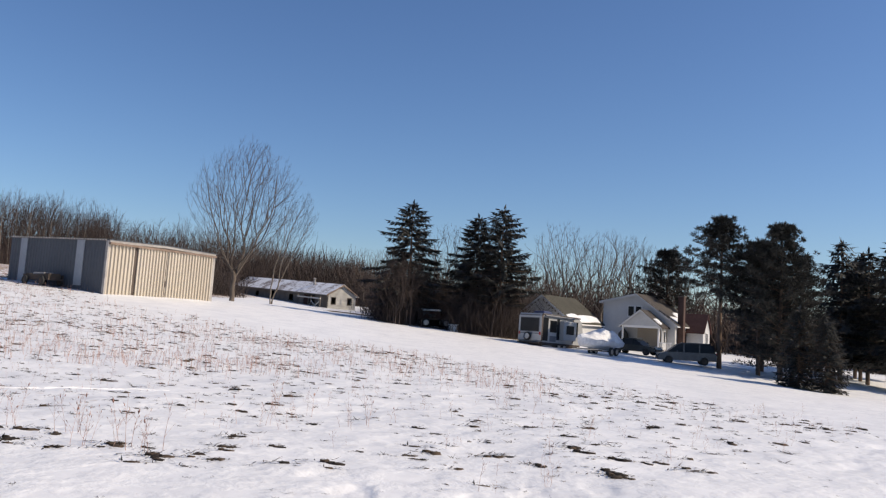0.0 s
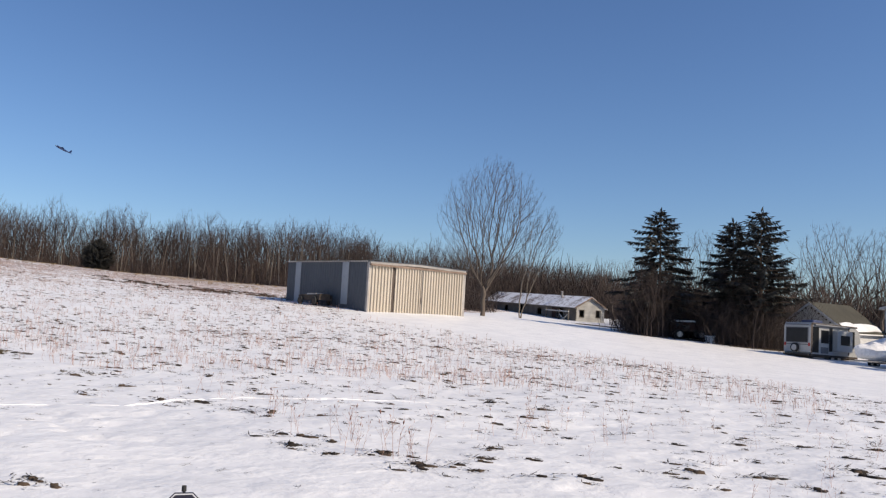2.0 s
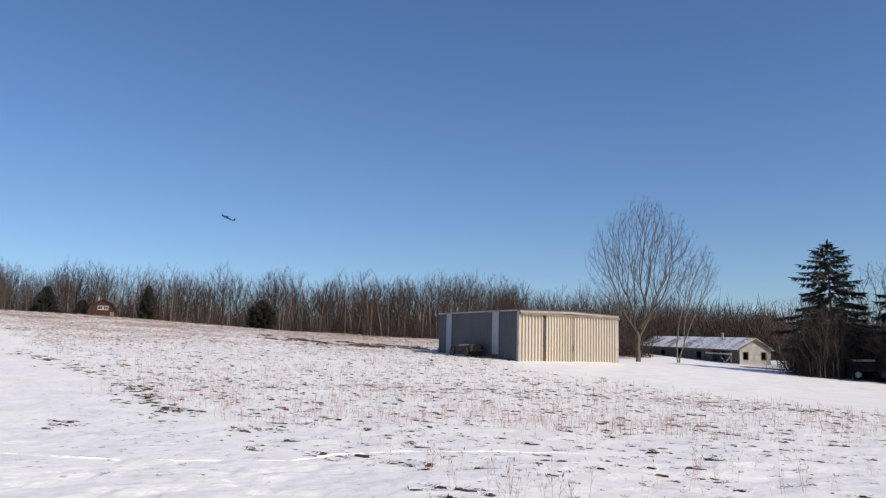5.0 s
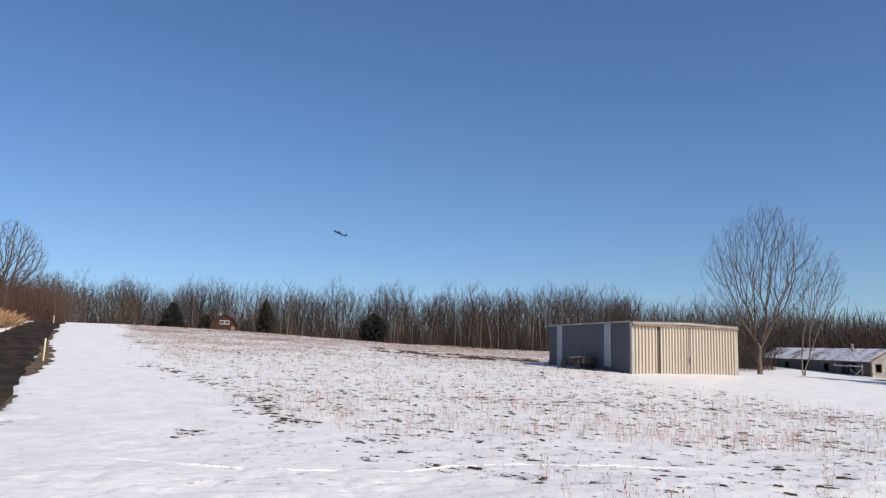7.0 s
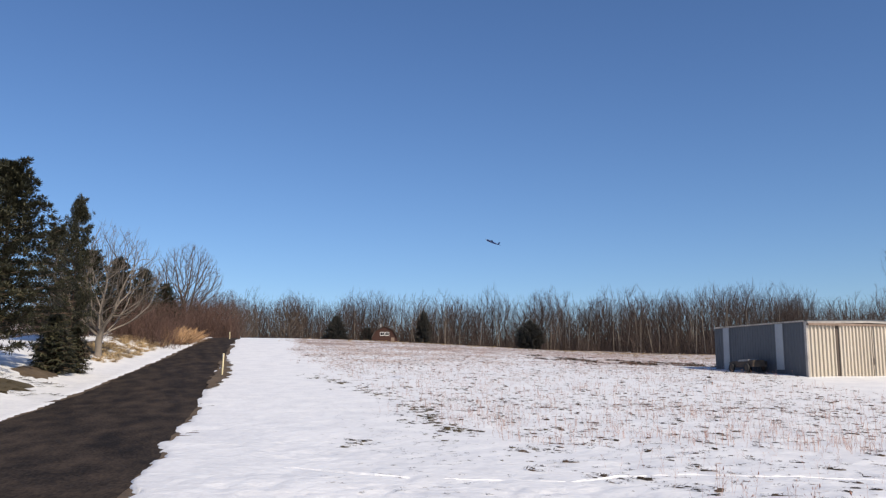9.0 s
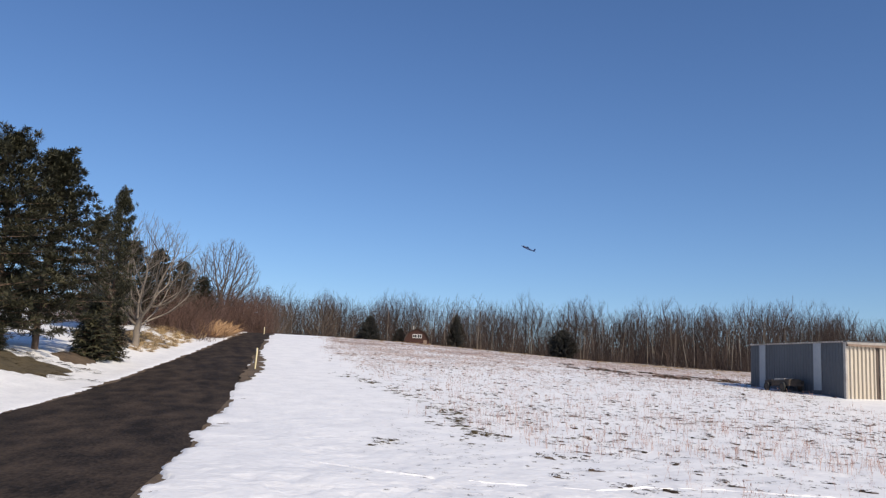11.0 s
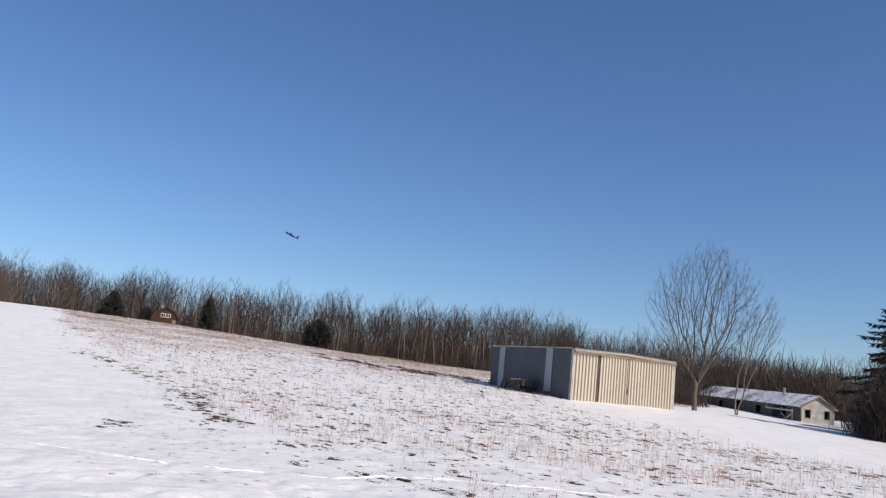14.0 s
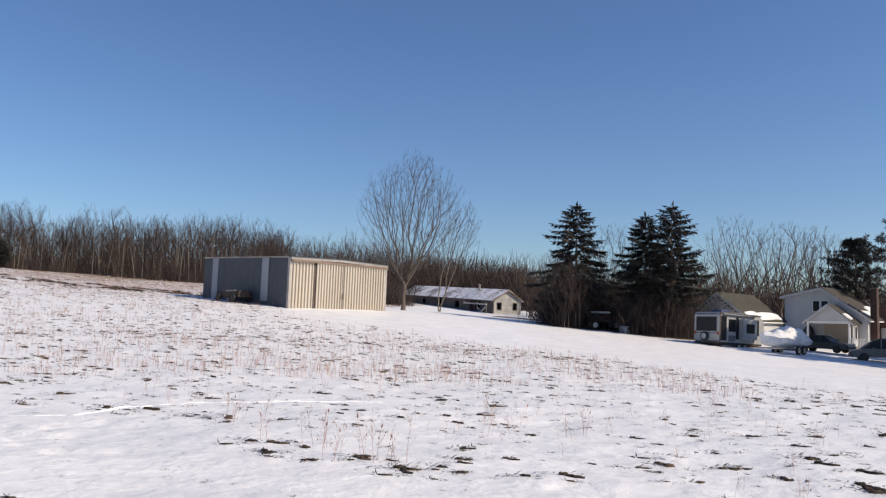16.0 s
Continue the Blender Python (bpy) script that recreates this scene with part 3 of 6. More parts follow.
def spruce(seed, height, radius, bare=0.06, droop=0.35, density=1.0, ragged=0.3, top=0.0, spray=0.42, tier=1.0):
    """A conifer with whorls of drooping boughs, each hung with sprays of needles."""
    rng = random.Random(seed)
    wood, crown = Mesh(), Mesh()
    wood.tube([(0, 0, -0.2), (0.04, 0, height * 0.5), (0, 0.03, height * 0.97)], [height * 0.016, height * 0.010, 0.02], 7)
    z = height * bare
    while z < height * 0.985:
        u = (z / height - bare) / (1 - bare)
        reach = radius * ((1 - u) ** 0.68 * (0.62 + 0.38 * min(1, u * 5)) + top * math.sin(math.pi * min(1, u * 1.05)))
        n = max(3, int((4 + 3 * rng.random()) * (1 if u < 0.85 else 0.8)))
        w0 = rng.random() * 6.28
        for k in range(n):
            w = w0 + 6.283 * k / n + rng.gauss(0, 0.25)
            ln = max(0.25, reach * (1 + rng.uniform(-ragged, ragged * 0.7)))
            rise = 0.25 - droop * (1 - u) + rng.gauss(0, 0.06)
            pts, p = [], Vector((0, 0, z))
            m = 5
            for j in range(m + 1):
                t = j / m
                pts.append(Vector((math.cos(w) * ln * t, math.sin(w) * ln * t, z + ln * (rise * t - droop * 0.55 * t * t + 0.22 * max(0, t - 0.6) * t))))
            wood.tube(pts, [0.012 + 0.035 * (1 - u) * (1 - j / m) for j in range(m + 1)], 3)
            steps = max(3, int(ln * 4.2 * density))
            for j in range(steps):
                t = 0.18 + 0.82 * (j + rng.random()) / steps
                k0 = min(int(t * m), m - 1)
                q = pts[k0].lerp(pts[k0 + 1], t * m - k0)
                wid = (1 - t) * ln * 0.42 + 0.16
                for side_ in (-1, 1):
                    dw = w + side_ * rng.uniform(0.35, 1.15)
                    sl = min(spray * rng.uniform(0.8, 1.6), wid * 1.6 + 0.15)
                    crown.spike(q, (math.cos(dw), math.sin(dw), rng.uniform(-0.55, 0.15)), sl, spray * rng.uniform(0.13, 0.24), sl * 0.15)
                crown.spike(q, (math.cos(w) * 0.5, math.sin(w) * 0.5, -rng.uniform(0.4, 1.0)), spray * rng.uniform(0.6, 1.2), spray * 0.17)
            crown.spike(pts[-1], (math.cos(w), math.sin(w), 0.05), spray, spray * 0.2)
        z += tier * height * rng.uniform(0.020, 0.034) / max(density, 0.5)
    for k in range(6):
        crown.spike((0, 0, height * (0.93 + 0.01 * k)), (rng.gauss(0, 0.3), rng.gauss(0, 0.3), 1), spray * 1.2, spray * 0.2)
    return wood, crown


def pine(seed, height, radius, start=0.45, clumps=60, lean=0.0, needle=0.34):
    """A tall pine: bare trunk, crooked limbs, needle tufts in clouds at their ends."""
    rng = random.Random(seed)
    wood, crown = Mesh(), Mesh()
    pts = [Vector((lean * height * (k / 6) ** 1.5, 0.06 * math.sin(k), height * 0.97 * k / 6 - (0.2 if k == 0 else 0))) for k in range(7)]
    wood.tube(pts, [height * 0.017 * (1 - 0.8 * k / 6) for k in range(7)], 8)
    c = 0
    while c < clumps:
        tier, spin = (c + rng.random()) / clumps, rng.random() * 6.283
        for arm in range(5):
            c += 1
            u = min(0.995, start + (1 - start) * (tier + rng.gauss(0, 0.008)))
            k = min(int(u * 6), 5)
            p = pts[k].lerp(pts[k + 1], u * 6 - k)
            v = max(0.0, (u - start) / (1 - start))
            reach = radius * (0.45 + 0.75 * math.sin(math.pi * min(1, 0.25 + 0.75 * v))) * rng.uniform(0.6, 1.15) * (1 - 0.45 * v * v)
            w = spin + 6.283 * arm / 5 + rng.gauss(0, 0.25)
            d = Vector((math.cos(w), math.sin(w), rng.uniform(-0.12, 0.18) + 0.45 * v * v)).normalized()
            q = limb(rng, wood, p, d, reach, 0.018 + 0.028 * (1 - v), 3, 0.10, 0.05, 4)
            for e in range(9):
                t = 0.22 + 0.78 * (e + rng.random()) / 9
                k2 = min(int(t * 4), 3)
                o = q[0][k2].lerp(q[0][k2 + 1], t * 4 - k2) + Vector((rng.gauss(0, 0.17), rng.gauss(0, 0.17), rng.gauss(0.05, 0.04))) * (radius / 2.5)
                for b in range(23):
                    dd = Vector((rng.gauss(d.x * 0.5, 0.9), rng.gauss(d.y * 0.5, 0.9), rng.gauss(0.30, 0.45))).normalized()
                    crown.spike(o + dd * 0.06, dd, needle * rng.uniform(0.7, 1.35), needle * rng.uniform(0.09, 0.16))
    return wood, crown


def plant(name, pair, m, mats, label, category, group="", names=("trunk", "crown")):
    ob = thing(name, m, label, category, group)
    part(names[0], pair[0], mats[0], ob, smooth=True)
    part(names[1], pair[1], mats[1], ob)
    return ob


# the large leafless tree beside the metal barn, and the slim one by the shed
OVAL = ((0.17, 0.03), (0.30, 0.16), (0.45, 0.27), (0.60, 0.35), (0.74, 0.33), (0.86, 0.24), (0.95, 0.13), (1.0, 0.04))
SLIM = ((0.25, 0.03), (0.45, 0.14), (0.65, 0.22), (0.82, 0.18), (0.94, 0.10), (1.0, 0.03))
VASE = ((0.24, 0.03), (0.40, 0.14), (0.60, 0.25), (0.78, 0.30), (0.92, 0.22), (1.0, 0.08))
ROUND = ((0.20, 0.16), (0.32, 0.34), (0.50, 0.42), (0.68, 0.40), (0.84, 0.31), (0.95, 0.18), (1.0, 0.06))
FAN = ((0.20, 0.10), (0.32, 0.34), (0.46, 0.46), (0.62, 0.47), (0.78, 0.38), (0.91, 0.24), (1.0, 0.09))
plant("bare_tree", branched(4, 15.0, OVAL, 1250, 0.17, 0.06, 0.48, 0.0105, 2.05, 3, 0.85, outer=0.42, thick=0.045, angle=0.9), on_land(14.5, 78, 14.5), (BARK, TWIG),
      "tall leafless tree with an oval crown of fine grey limbs", "tree", names=("trunk", "crown"))
plant("bare_tree", branched(9, 11.9, SLIM, 460, 0.25, 0.26, 0.5, 0.0095, 2.2, 3, 0.8, stems=2, thick=0.04), on_land(11.9, 90, 11.9), (PALE_BARK, TWIG),
      "slim leaning leafless tree with two pale stems", "tree", names=("trunk", "crown"))

# tall spruces between the shed and the garage
plant("spruce_tree", spruce(21, 11.9, 4.7, 0.14, 0.38, 1.5, 0.55, spray=0.52, tier=1.4), on_land(2.5, 80, 20), (PINE_BARK, NEEDLE), "tall dark spruce with drooping uneven boughs", "tree", "spruces by the garage")
plant("spruce_tree", spruce(22, 12.2, 3.9, 0.26, 0.22, 1.5, 0.55, spray=0.52, tier=1.4), on_land(-3.9, 77, 70), (PINE_BARK, NEEDLE), "tall dark spruce with flat open boughs", "tree", "spruces by the garage")
plant("spruce_tree", spruce(23, 11.4, 3.8, 0.26, 0.32, 1.5, 0.5, spray=0.52, tier=1.4), on_land(-2.2, 80, 10), (PINE_BARK, NEEDLE), "dark spruce beside a taller one", "tree", "spruces by the garage")
# dark trees near the house
plant("pine_tree", pine(31, 12.6, 3.1, 0.50, 80), on_land(-18.6, 72, 10), (PINE_BARK, NEEDLE), "tall pine with a bare trunk and rounded crown", "tree")
plant("pine_tree", pine(32, 11.2, 3.6, 0.45, 85, 0.0), on_land(-15.2, 95, 20), (PINE_BARK, NEEDLE), "broad dark pine behind the house", "tree")
plant("pine_tree", pine(35, 10.6, 2.9, 0.42, 90, 0.0), on_land(-21.0, 70, 50), (PINE_BARK, NEEDLE), "tall dark pine with a bare lower trunk", "tree")
dark = plant("spruce_tree", spruce(33, 11.4, 3.4, 0.16, 0.26, 1.0, 0.55, spray=0.6), on_land(-26.9, 84, 0), (PINE_BARK, NEEDLE), "dense dark spruce at the edge of the yard", "tree", "dark spruces by the drive")
for az, d, size, turn in ((-25.8, 78, 1.05, 250), (-27.3, 79, 1.0, 310), (-29.0, 76, 1.1, 60), (-31.0, 72, 1.1, 120), (-26.6, 88, 1.0, 45), (-28.4, 92, 1.1, 95)):
    m = on_land(az, d, turn) @ Matrix.Diagonal((size, size, size, 1))
    c = copy_thing(dark, m)
    c.matrix_world = m
full = plant("pine_tree", pine(36, 11.9, 3.1, 0.10, 150, 0.0, 0.30), on_land(-22.3, 67, 0), (PINE_BARK, NEEDLE), "broad dark pine with boughs almost to the ground", "tree", "dark pines by the drive")
for az, d, size, turn in ((-23.5, 71, 0.84, 110), (-21.2, 77, 0.95, 200)):
    m = on_land(az, d, turn) @ Matrix.Diagonal((size, size, size, 1))
    copy_thing(full, m).matrix_world = m
young = plant("spruce_tree", spruce(34, 5.2, 1.7, 0.02, 0.30, 1.2, 0.25, spray=0.34), on_land(-23.4, 59, 0), (PINE_BARK, NEEDLE), "young dark spruce with boughs to the snow", "tree", "young spruces by the drive")
for az, d, size, turn in ((-25.0, 58, 0.88, 100),):
    m = on_land(az, d, turn) @ Matrix.Diagonal((size, size, size, 1))
    copy_thing(young, m).matrix_world = m

# left of the lane: a group of pines, a small spruce, a grey leafless tree
big = plant("pine_tree", pine(41, 11.8, 3.3, 0.09, 160, 0.02, 0.30), on_land(77.2, 50, 0), (PINE_BARK, NEEDLE_PINE), "large full pine beside the lane, branches low", "tree", "pines beside the lane")
for az, d, size, wide, turn in ((74.7, 53, 1.0, 1.0, 130), (79.6, 47, 1.0, 1.0, 220), (70.6, 63, 0.98, 0.50, 60), (71.6, 78, 0.85, 0.9, 290), (84.0, 46, 1.1, 1.1, 20), (69.6, 88, 0.72, 0.8, 170), (68.0, 94, 0.68, 0.75, 70), (66.3, 100, 0.62, 0.7, 230), (65.0, 107, 0.52, 0.6, 150)):
    m = on_land(az, d, turn) @ Matrix.Diagonal((wide, wide, size, 1))
    copy_thing(big, m).matrix_world = m
small = plant("spruce_tree", spruce(42, 3.6, 1.5, 0.02, 0.3, 1.5, 0.25, spray=0.30), on_land(71.4, 56, 0), (PINE_BARK, NEEDLE_PINE), "small bushy evergreen under the pines", "tree", "small evergreens beside the lane")
for az, d, size, turn in ((70.3, 58, 0.8, 90), (76.8, 48, 0.42, 20)):
    m = on_land(az, d, turn) @ Matrix.Diagonal((size, size, size, 1))
    copy_thing(small, m).matrix_world = m
plant("bare_tree", branched(49, 10.4, FAN, 850, 0.19, 0.05, 0.40, 0.0155, 2.05, 2, 0.8, outer=0.4, thick=0.05, rise=0.2, angle=0.6), on_land(68.9, 70, 68.9), (PALE_BARK, PALE_TWIG), "grey leafless tree with spreading limbs beside the lane", "tree", names=("trunk", "crown"))
maple = plant("bare_tree", branched(53, 13.2, ROUND, 950, 0.2, 0.0, 0.40, 0.024, 2.1, 3, 0.8, outer=0.4, thick=0.06, rise=0.2, angle=0.6), on_land(63.7, 130, 0), (BARK, TWIG), "round-crowned leafless tree on the hill", "tree", "leafless trees on the hill", names=("trunk", "crown"))
for az, d, size, turn in ((66.4, 132, 0.72, 200), (60.9, 185, 0.95, 300), (59.9, 190, 0.85, 120), (57.0, 205, 1.05, 30)):
    m = on_land(az, d, turn) @ Matrix.Diagonal((size, size, size, 1))
    copy_thing(maple, m).matrix_world = m

# leafless trees behind the garage and the house
YARD = [(branched(46 + k, 13.6, VASE, 190, 0.30, (0.05, -0.06, 0.02)[k], 0.5, 0.0170, 1.95, 3, 0.9, outer=0.4, thick=0.055, angle=0.8), az, d) for k, (az, d) in enumerate(((-10.8, 104), (-8.2, 102), (-12.8, 112)))]
yard = [plant("bare_tree", pair, on_land(az, d, az), (BARK, TWIG), "leafless tree behind the garage", "tree", "leafless trees behind the house", names=("trunk", "crown")) for pair, az, d in YARD]
for k, az, d, size, turn in ((2, -9.4, 103, 0.90, 70), (1, -11.6, 110, 0.92, 160), (0, -13.6, 114, 0.95, 20), (1, -15.3, 118, 0.92, 100), (2, -6.9, 106, 0.72, 40), (2, 0.0, 98, 0.84, 40), (0, -0.9, 84, 0.58, 10), (1, 1.0, 88, 0.62, 130), (2, -1.9, 90, 0.66, 220), (0, 4.4, 92, 0.56, 320),
                            (1, 3.4, 97, 0.62, 60), (2, -4.9, 92, 0.60, 75), (0, 5.6, 118, 0.62, 200), (1, 7.6, 130, 0.6, 20), (2, 9.5, 134, 0.62, 110), (0, 12.4, 138, 0.66, 250), (1, 16.2, 140, 0.7, 320)):
    m = on_land(az, d, turn) @ Matrix.Diagonal((size, size, size, 1))
    copy_thing(yard[k], m).matrix_world = m

# the woods: one body of many leafless trees, with stems coloured paler for sunlight along its edge and brush at its
# foot
def simple_tree(seed, height, crown=0.5, n=66, tip=0.023, twig=1.45):
    """A slender tree of the woods: a long stem, ascending limbs and a fine twiggy top."""
    shape = ((crown, 0.05), (crown + 0.15, 0.16), (0.72, 0.25), (0.86, 0.23), (0.95, 0.15), (1.0, 0.06))
    a, b = branched(seed, height, shape, n, crown, 0.0, 0.45, tip, 2.0, 2, twig, outer=0.45, thick=0.08, rise=0.35, sides=(4, 3, 3), angle=0.7)
    a.f.extend(tuple(i + len(a.v) for i in f) for f in b.f)
    a.v.extend(b.v)
    return arrays(a)


def brush(seed, size, n=26, r=0.02, segs=2, kids=3, tips=1):
    rng = random.Random(seed)
    m = Mesh()
    for k in range(n):
        w, t = rng.random() * 6.283, rng.uniform(0.05, 0.75)
        d = Vector((math.cos(w) * t, math.sin(w) * t, 1)).normalized()
        p = Vector((rng.gauss(0, 0.25), rng.gauss(0, 0.25), -0.1)) * size
        q = limb(rng, m, p, d, size * rng.uniform(0.5, 1.0), r, 3, 0.10, 0.0, segs)
        for j in range(kids):
            k2 = rng.randint(0, segs)
            dd = (q[1][k2] + Vector((rng.gauss(0, 0.6), rng.gauss(0, 0.6), rng.gauss(0.1, 0.4)))).normalized()
            limb(rng, m, q[0][k2], dd, size * rng.uniform(0.2, 0.5), r * 0.7, 3, 0.12, 0.0, tips)
    return arrays(m)


rng = random.Random(77)
WOOD_KINDS = [simple_tree(100 + k, 15.5, 0.22 + 0.10 * (k % 4)) for k in range(9)]
SAPLINGS = [simple_tree(120 + k, 6.8, 0.18 + 0.06 * (k % 3), 60, 0.013, 0.8) for k in range(5)]
BRUSH_KINDS = [brush(200 + k, 2.6, 26, 0.012, 2, 4, 1) for k in range(6)]
THICK_BRUSH = [brush(210 + k, 2.6, 18, 0.030, 2, 2, 1) for k in range(6)]


def edge_distance(az):
    """How far the edge of the woods lies."""
    return float(np.interp(az, (-40, -20, -5, 4, 10, 16, 20, 28, 36, 48, 56, 62, 70, 84), (150, 135, 122, 118, 135, 150, 165, 185, 205, 215, 215, 200, 160, 110)))


def wood_height(az):
    return float(np.interp(az, (-40, -14, -4, 4, 12, 18, 23, 26, 34, 56, 62, 84), (0.55, 0.55, 0.45, 0.42, 0.56, 0.68, 0.80, 0.93, 0.93, 0.93, 0.9, 0.8)))


rows, stems_, under = [], [], []
for k in range(1250):
    az = rng.uniform(22, 63) if k % 8 < 5 else (rng.uniform(3, 24) if k % 8 < 7 else rng.uniform(-34, 78))
    depth = rng.random() ** 1.2 * 70
    d = edge_distance(az) + depth
    x, y = at(az, d)
    rows.append((rng.randrange(9), x, y, float(land(x, y)) - 0.2, rng.random() * 6.28, wood_height(az) * rng.uniform(0.58, 1.12) * (1 + depth * 0.001), rng.uniform(0.9, 1.1)))
for k in range(1050):
    az = rng.uniform(-36, 80)
    d = edge_distance(az) + rng.random() ** 1.2 * 40 - 2
    x, y = at(az, d)
    under.append((rng.randrange(6), x, y, float(land(x, y)) - 0.1, rng.random() * 6.28, rng.uniform(1.0, 2.9) * wood_height(az) ** 0.5, 1.0))
for k in range(620):
    az = rng.uniform(3, 64)
    d = edge_distance(az) + rng.uniform(12, 60)
    x, y = at(az, d)
    under.append((rng.randrange(6), x, y, float(land(x, y)) - 0.1, rng.random() * 6.28, rng.uniform(2.4, 3.7) * wood_height(az) ** 0.8, 1.0))
for k in range(300):
    az = rng.uniform(-31, -5)
    d = rng.uniform(112, 140)
    x, y = at(az, d)
    under.append((rng.randrange(6), x, y, float(land(x, y)) - 0.1, rng.random() * 6.28, rng.uniform(1.8, 3.6), 1.0))
woods = tagged(new("woods", scatter("woods", WOOD_KINDS, rows, WOODS)), "long edge of grey-brown leafless woods", "woods", kind="stuff")
tagged(new("undergrowth", scatter("undergrowth", THICK_BRUSH, under, WOODS)), "dense leafless brush at the foot of the woods", "brush", kind="stuff")
pale = []
POLE = []
for k in range(4):
    m = Mesh()
    limb(random.Random(300 + k), m, Vector((0, 0, -0.2)), Vector((0.02 * k - 0.03, 0.01, 1)).normalized(), 10.5, 0.13, 5, 0.03, 0.02, 6)
    POLE.append(arrays(m))
# edge stems take a paler bark to paint the sun on them
for k in range(110):
    az = rng.uniform(23, 60)
    d = edge_distance(az) + rng.uniform(-3, 8)
    x, y = at(az, d)
    pale.append((rng.randrange(4), x, y, float(land(x, y)), rng.random() * 6.28, rng.uniform(0.7, 1.1), 1.0))
tagged(new("sunlit_stems", scatter("sunlit_stems", POLE, pale, PALE_BARK)), "tree stems along the edge of the woods, coloured pale as if sunlit", "woods", kind="stuff")
# brush behind the shed and round the spruces, brown scrub left of the lane
scrub = []
for k in range(400):
    az = rng.uniform(-7.4, 19.5)
    d = rng.uniform(84, 116) if az < 4.5 else rng.uniform(130, 152)
    x, y = at(az, d)
    scrub.append((rng.randrange(6), x, y, float(land(x, y)) - 0.1, rng.random() * 6.28, rng.uniform(1.0, 2.1) * (1.0 if az > 4.5 else 1.15), 1.0))
for k in range(130):
    x, y = at(rng.uniform(4.0, 14.5), rng.uniform(130, 150))
    scrub.append((rng.randrange(6), x, y, float(land(x, y)) - 0.1, rng.random() * 6.28, rng.uniform(1.5, 3.0), 1.0))
for k in range(170):
    x, y = at(rng.uniform(4.5, 21), rng.uniform(122, 140))
    scrub.append((rng.randrange(6), x, y, float(land(x, y)) - 0.1, rng.random() * 6.28, rng.uniform(1.6, 2.9), 1.0))
for k in range(28):
    x, y = at(rng.uniform(14.4, 16.2), rng.uniform(100, 112))
    scrub.append((rng.randrange(6), x, y, float(land(x, y)) - 0.1, rng.random() * 6.28, rng.uniform(0.8, 1.5), 1.0))
tagged(new("scrub", scatter("scrub", THICK_BRUSH, scrub, BROWN_BRUSH)), "tangled leafless scrub behind the shed and spruces", "brush", kind="stuff")
scrub = []
for k in range(170):
    az = rng.uniform(-5.6, 4.2)
    d = rng.uniform(76, 84)
    if -1.4 < az < 2.0 and d < 82:
        d += 7
    x, y = at(az, d)
    scrub.append((rng.randrange(6), x, y, float(land(x, y)) - 0.1, rng.random() * 6.28, rng.uniform(0.8, 1.9), 1.0))
young_ = []
for k in range(75):
    az, d = rng.uniform(-5.4, 3.9), rng.uniform(74.5, 84)
    x, y = at(az, d + 8 if -1.4 < az < 2.0 and d < 82 else d)
    young_.append((rng.randrange(5), x, y, float(land(x, y)) - 0.1, rng.random() * 6.28, rng.uniform(0.5, 1.05), 1.0))
tagged(new("saplings", scatter("saplings", SAPLINGS, young_, BROWN_BRUSH)), "thin leafless saplings crowded round the tall spruces", "brush", kind="stuff")
tagged(new("scrub", scatter("scrub", BRUSH_KINDS, scrub, BROWN_BRUSH)), "thin leafless thicket under the tall spruces", "brush", kind="stuff")
scrub = []
for k in range(300):
    s = rng.uniform(84, 165)
    q = float(left_edge(s)) - rng.uniform(6.5, 18)
    q += float(bend(s))
    x, y = s * AHEAD[0] + q * ASIDE[0], s * AHEAD[1] + q * ASIDE[1]
    scrub.append((rng.randrange(6), x, y, float(land(x, y)) - 0.1, rng.random() * 6.28, rng.uniform(0.7, 1.5) if s < 118 else rng.uniform(1.0, 2.4), 1.0))
for k in range(60):
    x, y = at(rng.uniform(65.0, 68.2), rng.uniform(88, 104))
    scrub.append((rng.randrange(6), x, y, float(land(x, y)) - 0.1, rng.random() * 6.28, rng.uniform(1.0, 1.9), 1.0))
for k in range(90):
    x, y = at(rng.uniform(60.8, 64.4), rng.uniform(124, 142))
    scrub.append((rng.randrange(6), x, y, float(land(x, y)) - 0.1, rng.random() * 6.28, rng.uniform(1.2, 2.5), 1.0))
tagged(new("scrub", scatter("scrub", BRUSH_KINDS, scrub, RED_BRUSH)), "reddish-brown leafless scrub beside the lane", "brush", kind="stuff")

# evergreens and a dome-shaped dark bush before the woods
far_fir = plant("spruce_tree", spruce(51, 8.2, 4.0, 0.02, 0.16, 1.9, 0.3, spray=0.5), on_land(53.6, 205, 0), (PINE_BARK, NEEDLE), "dark spruce standing before the woods", "tree", "spruces before the woods")
for az, d, size, turn in ((51.5, 214, 0.66, 70), (47.6, 205, 1.05, 140)):
    m = on_land(az, d, turn) @ Matrix.Diagonal((size * (0.62 if az < 50 else 1), size * (0.62 if az < 50 else 1), size, 1))
    copy_thing(far_fir, m).matrix_world = m
plant("evergreen_bush", spruce(52, 7.2, 3.3, 0.02, 0.1, 2.2, 0.12, top=0.35, spray=0.5), on_land(40.2, 196, 0), (PINE_BARK, NEEDLE), "dome-shaped dark evergreen before the woods", "bush")

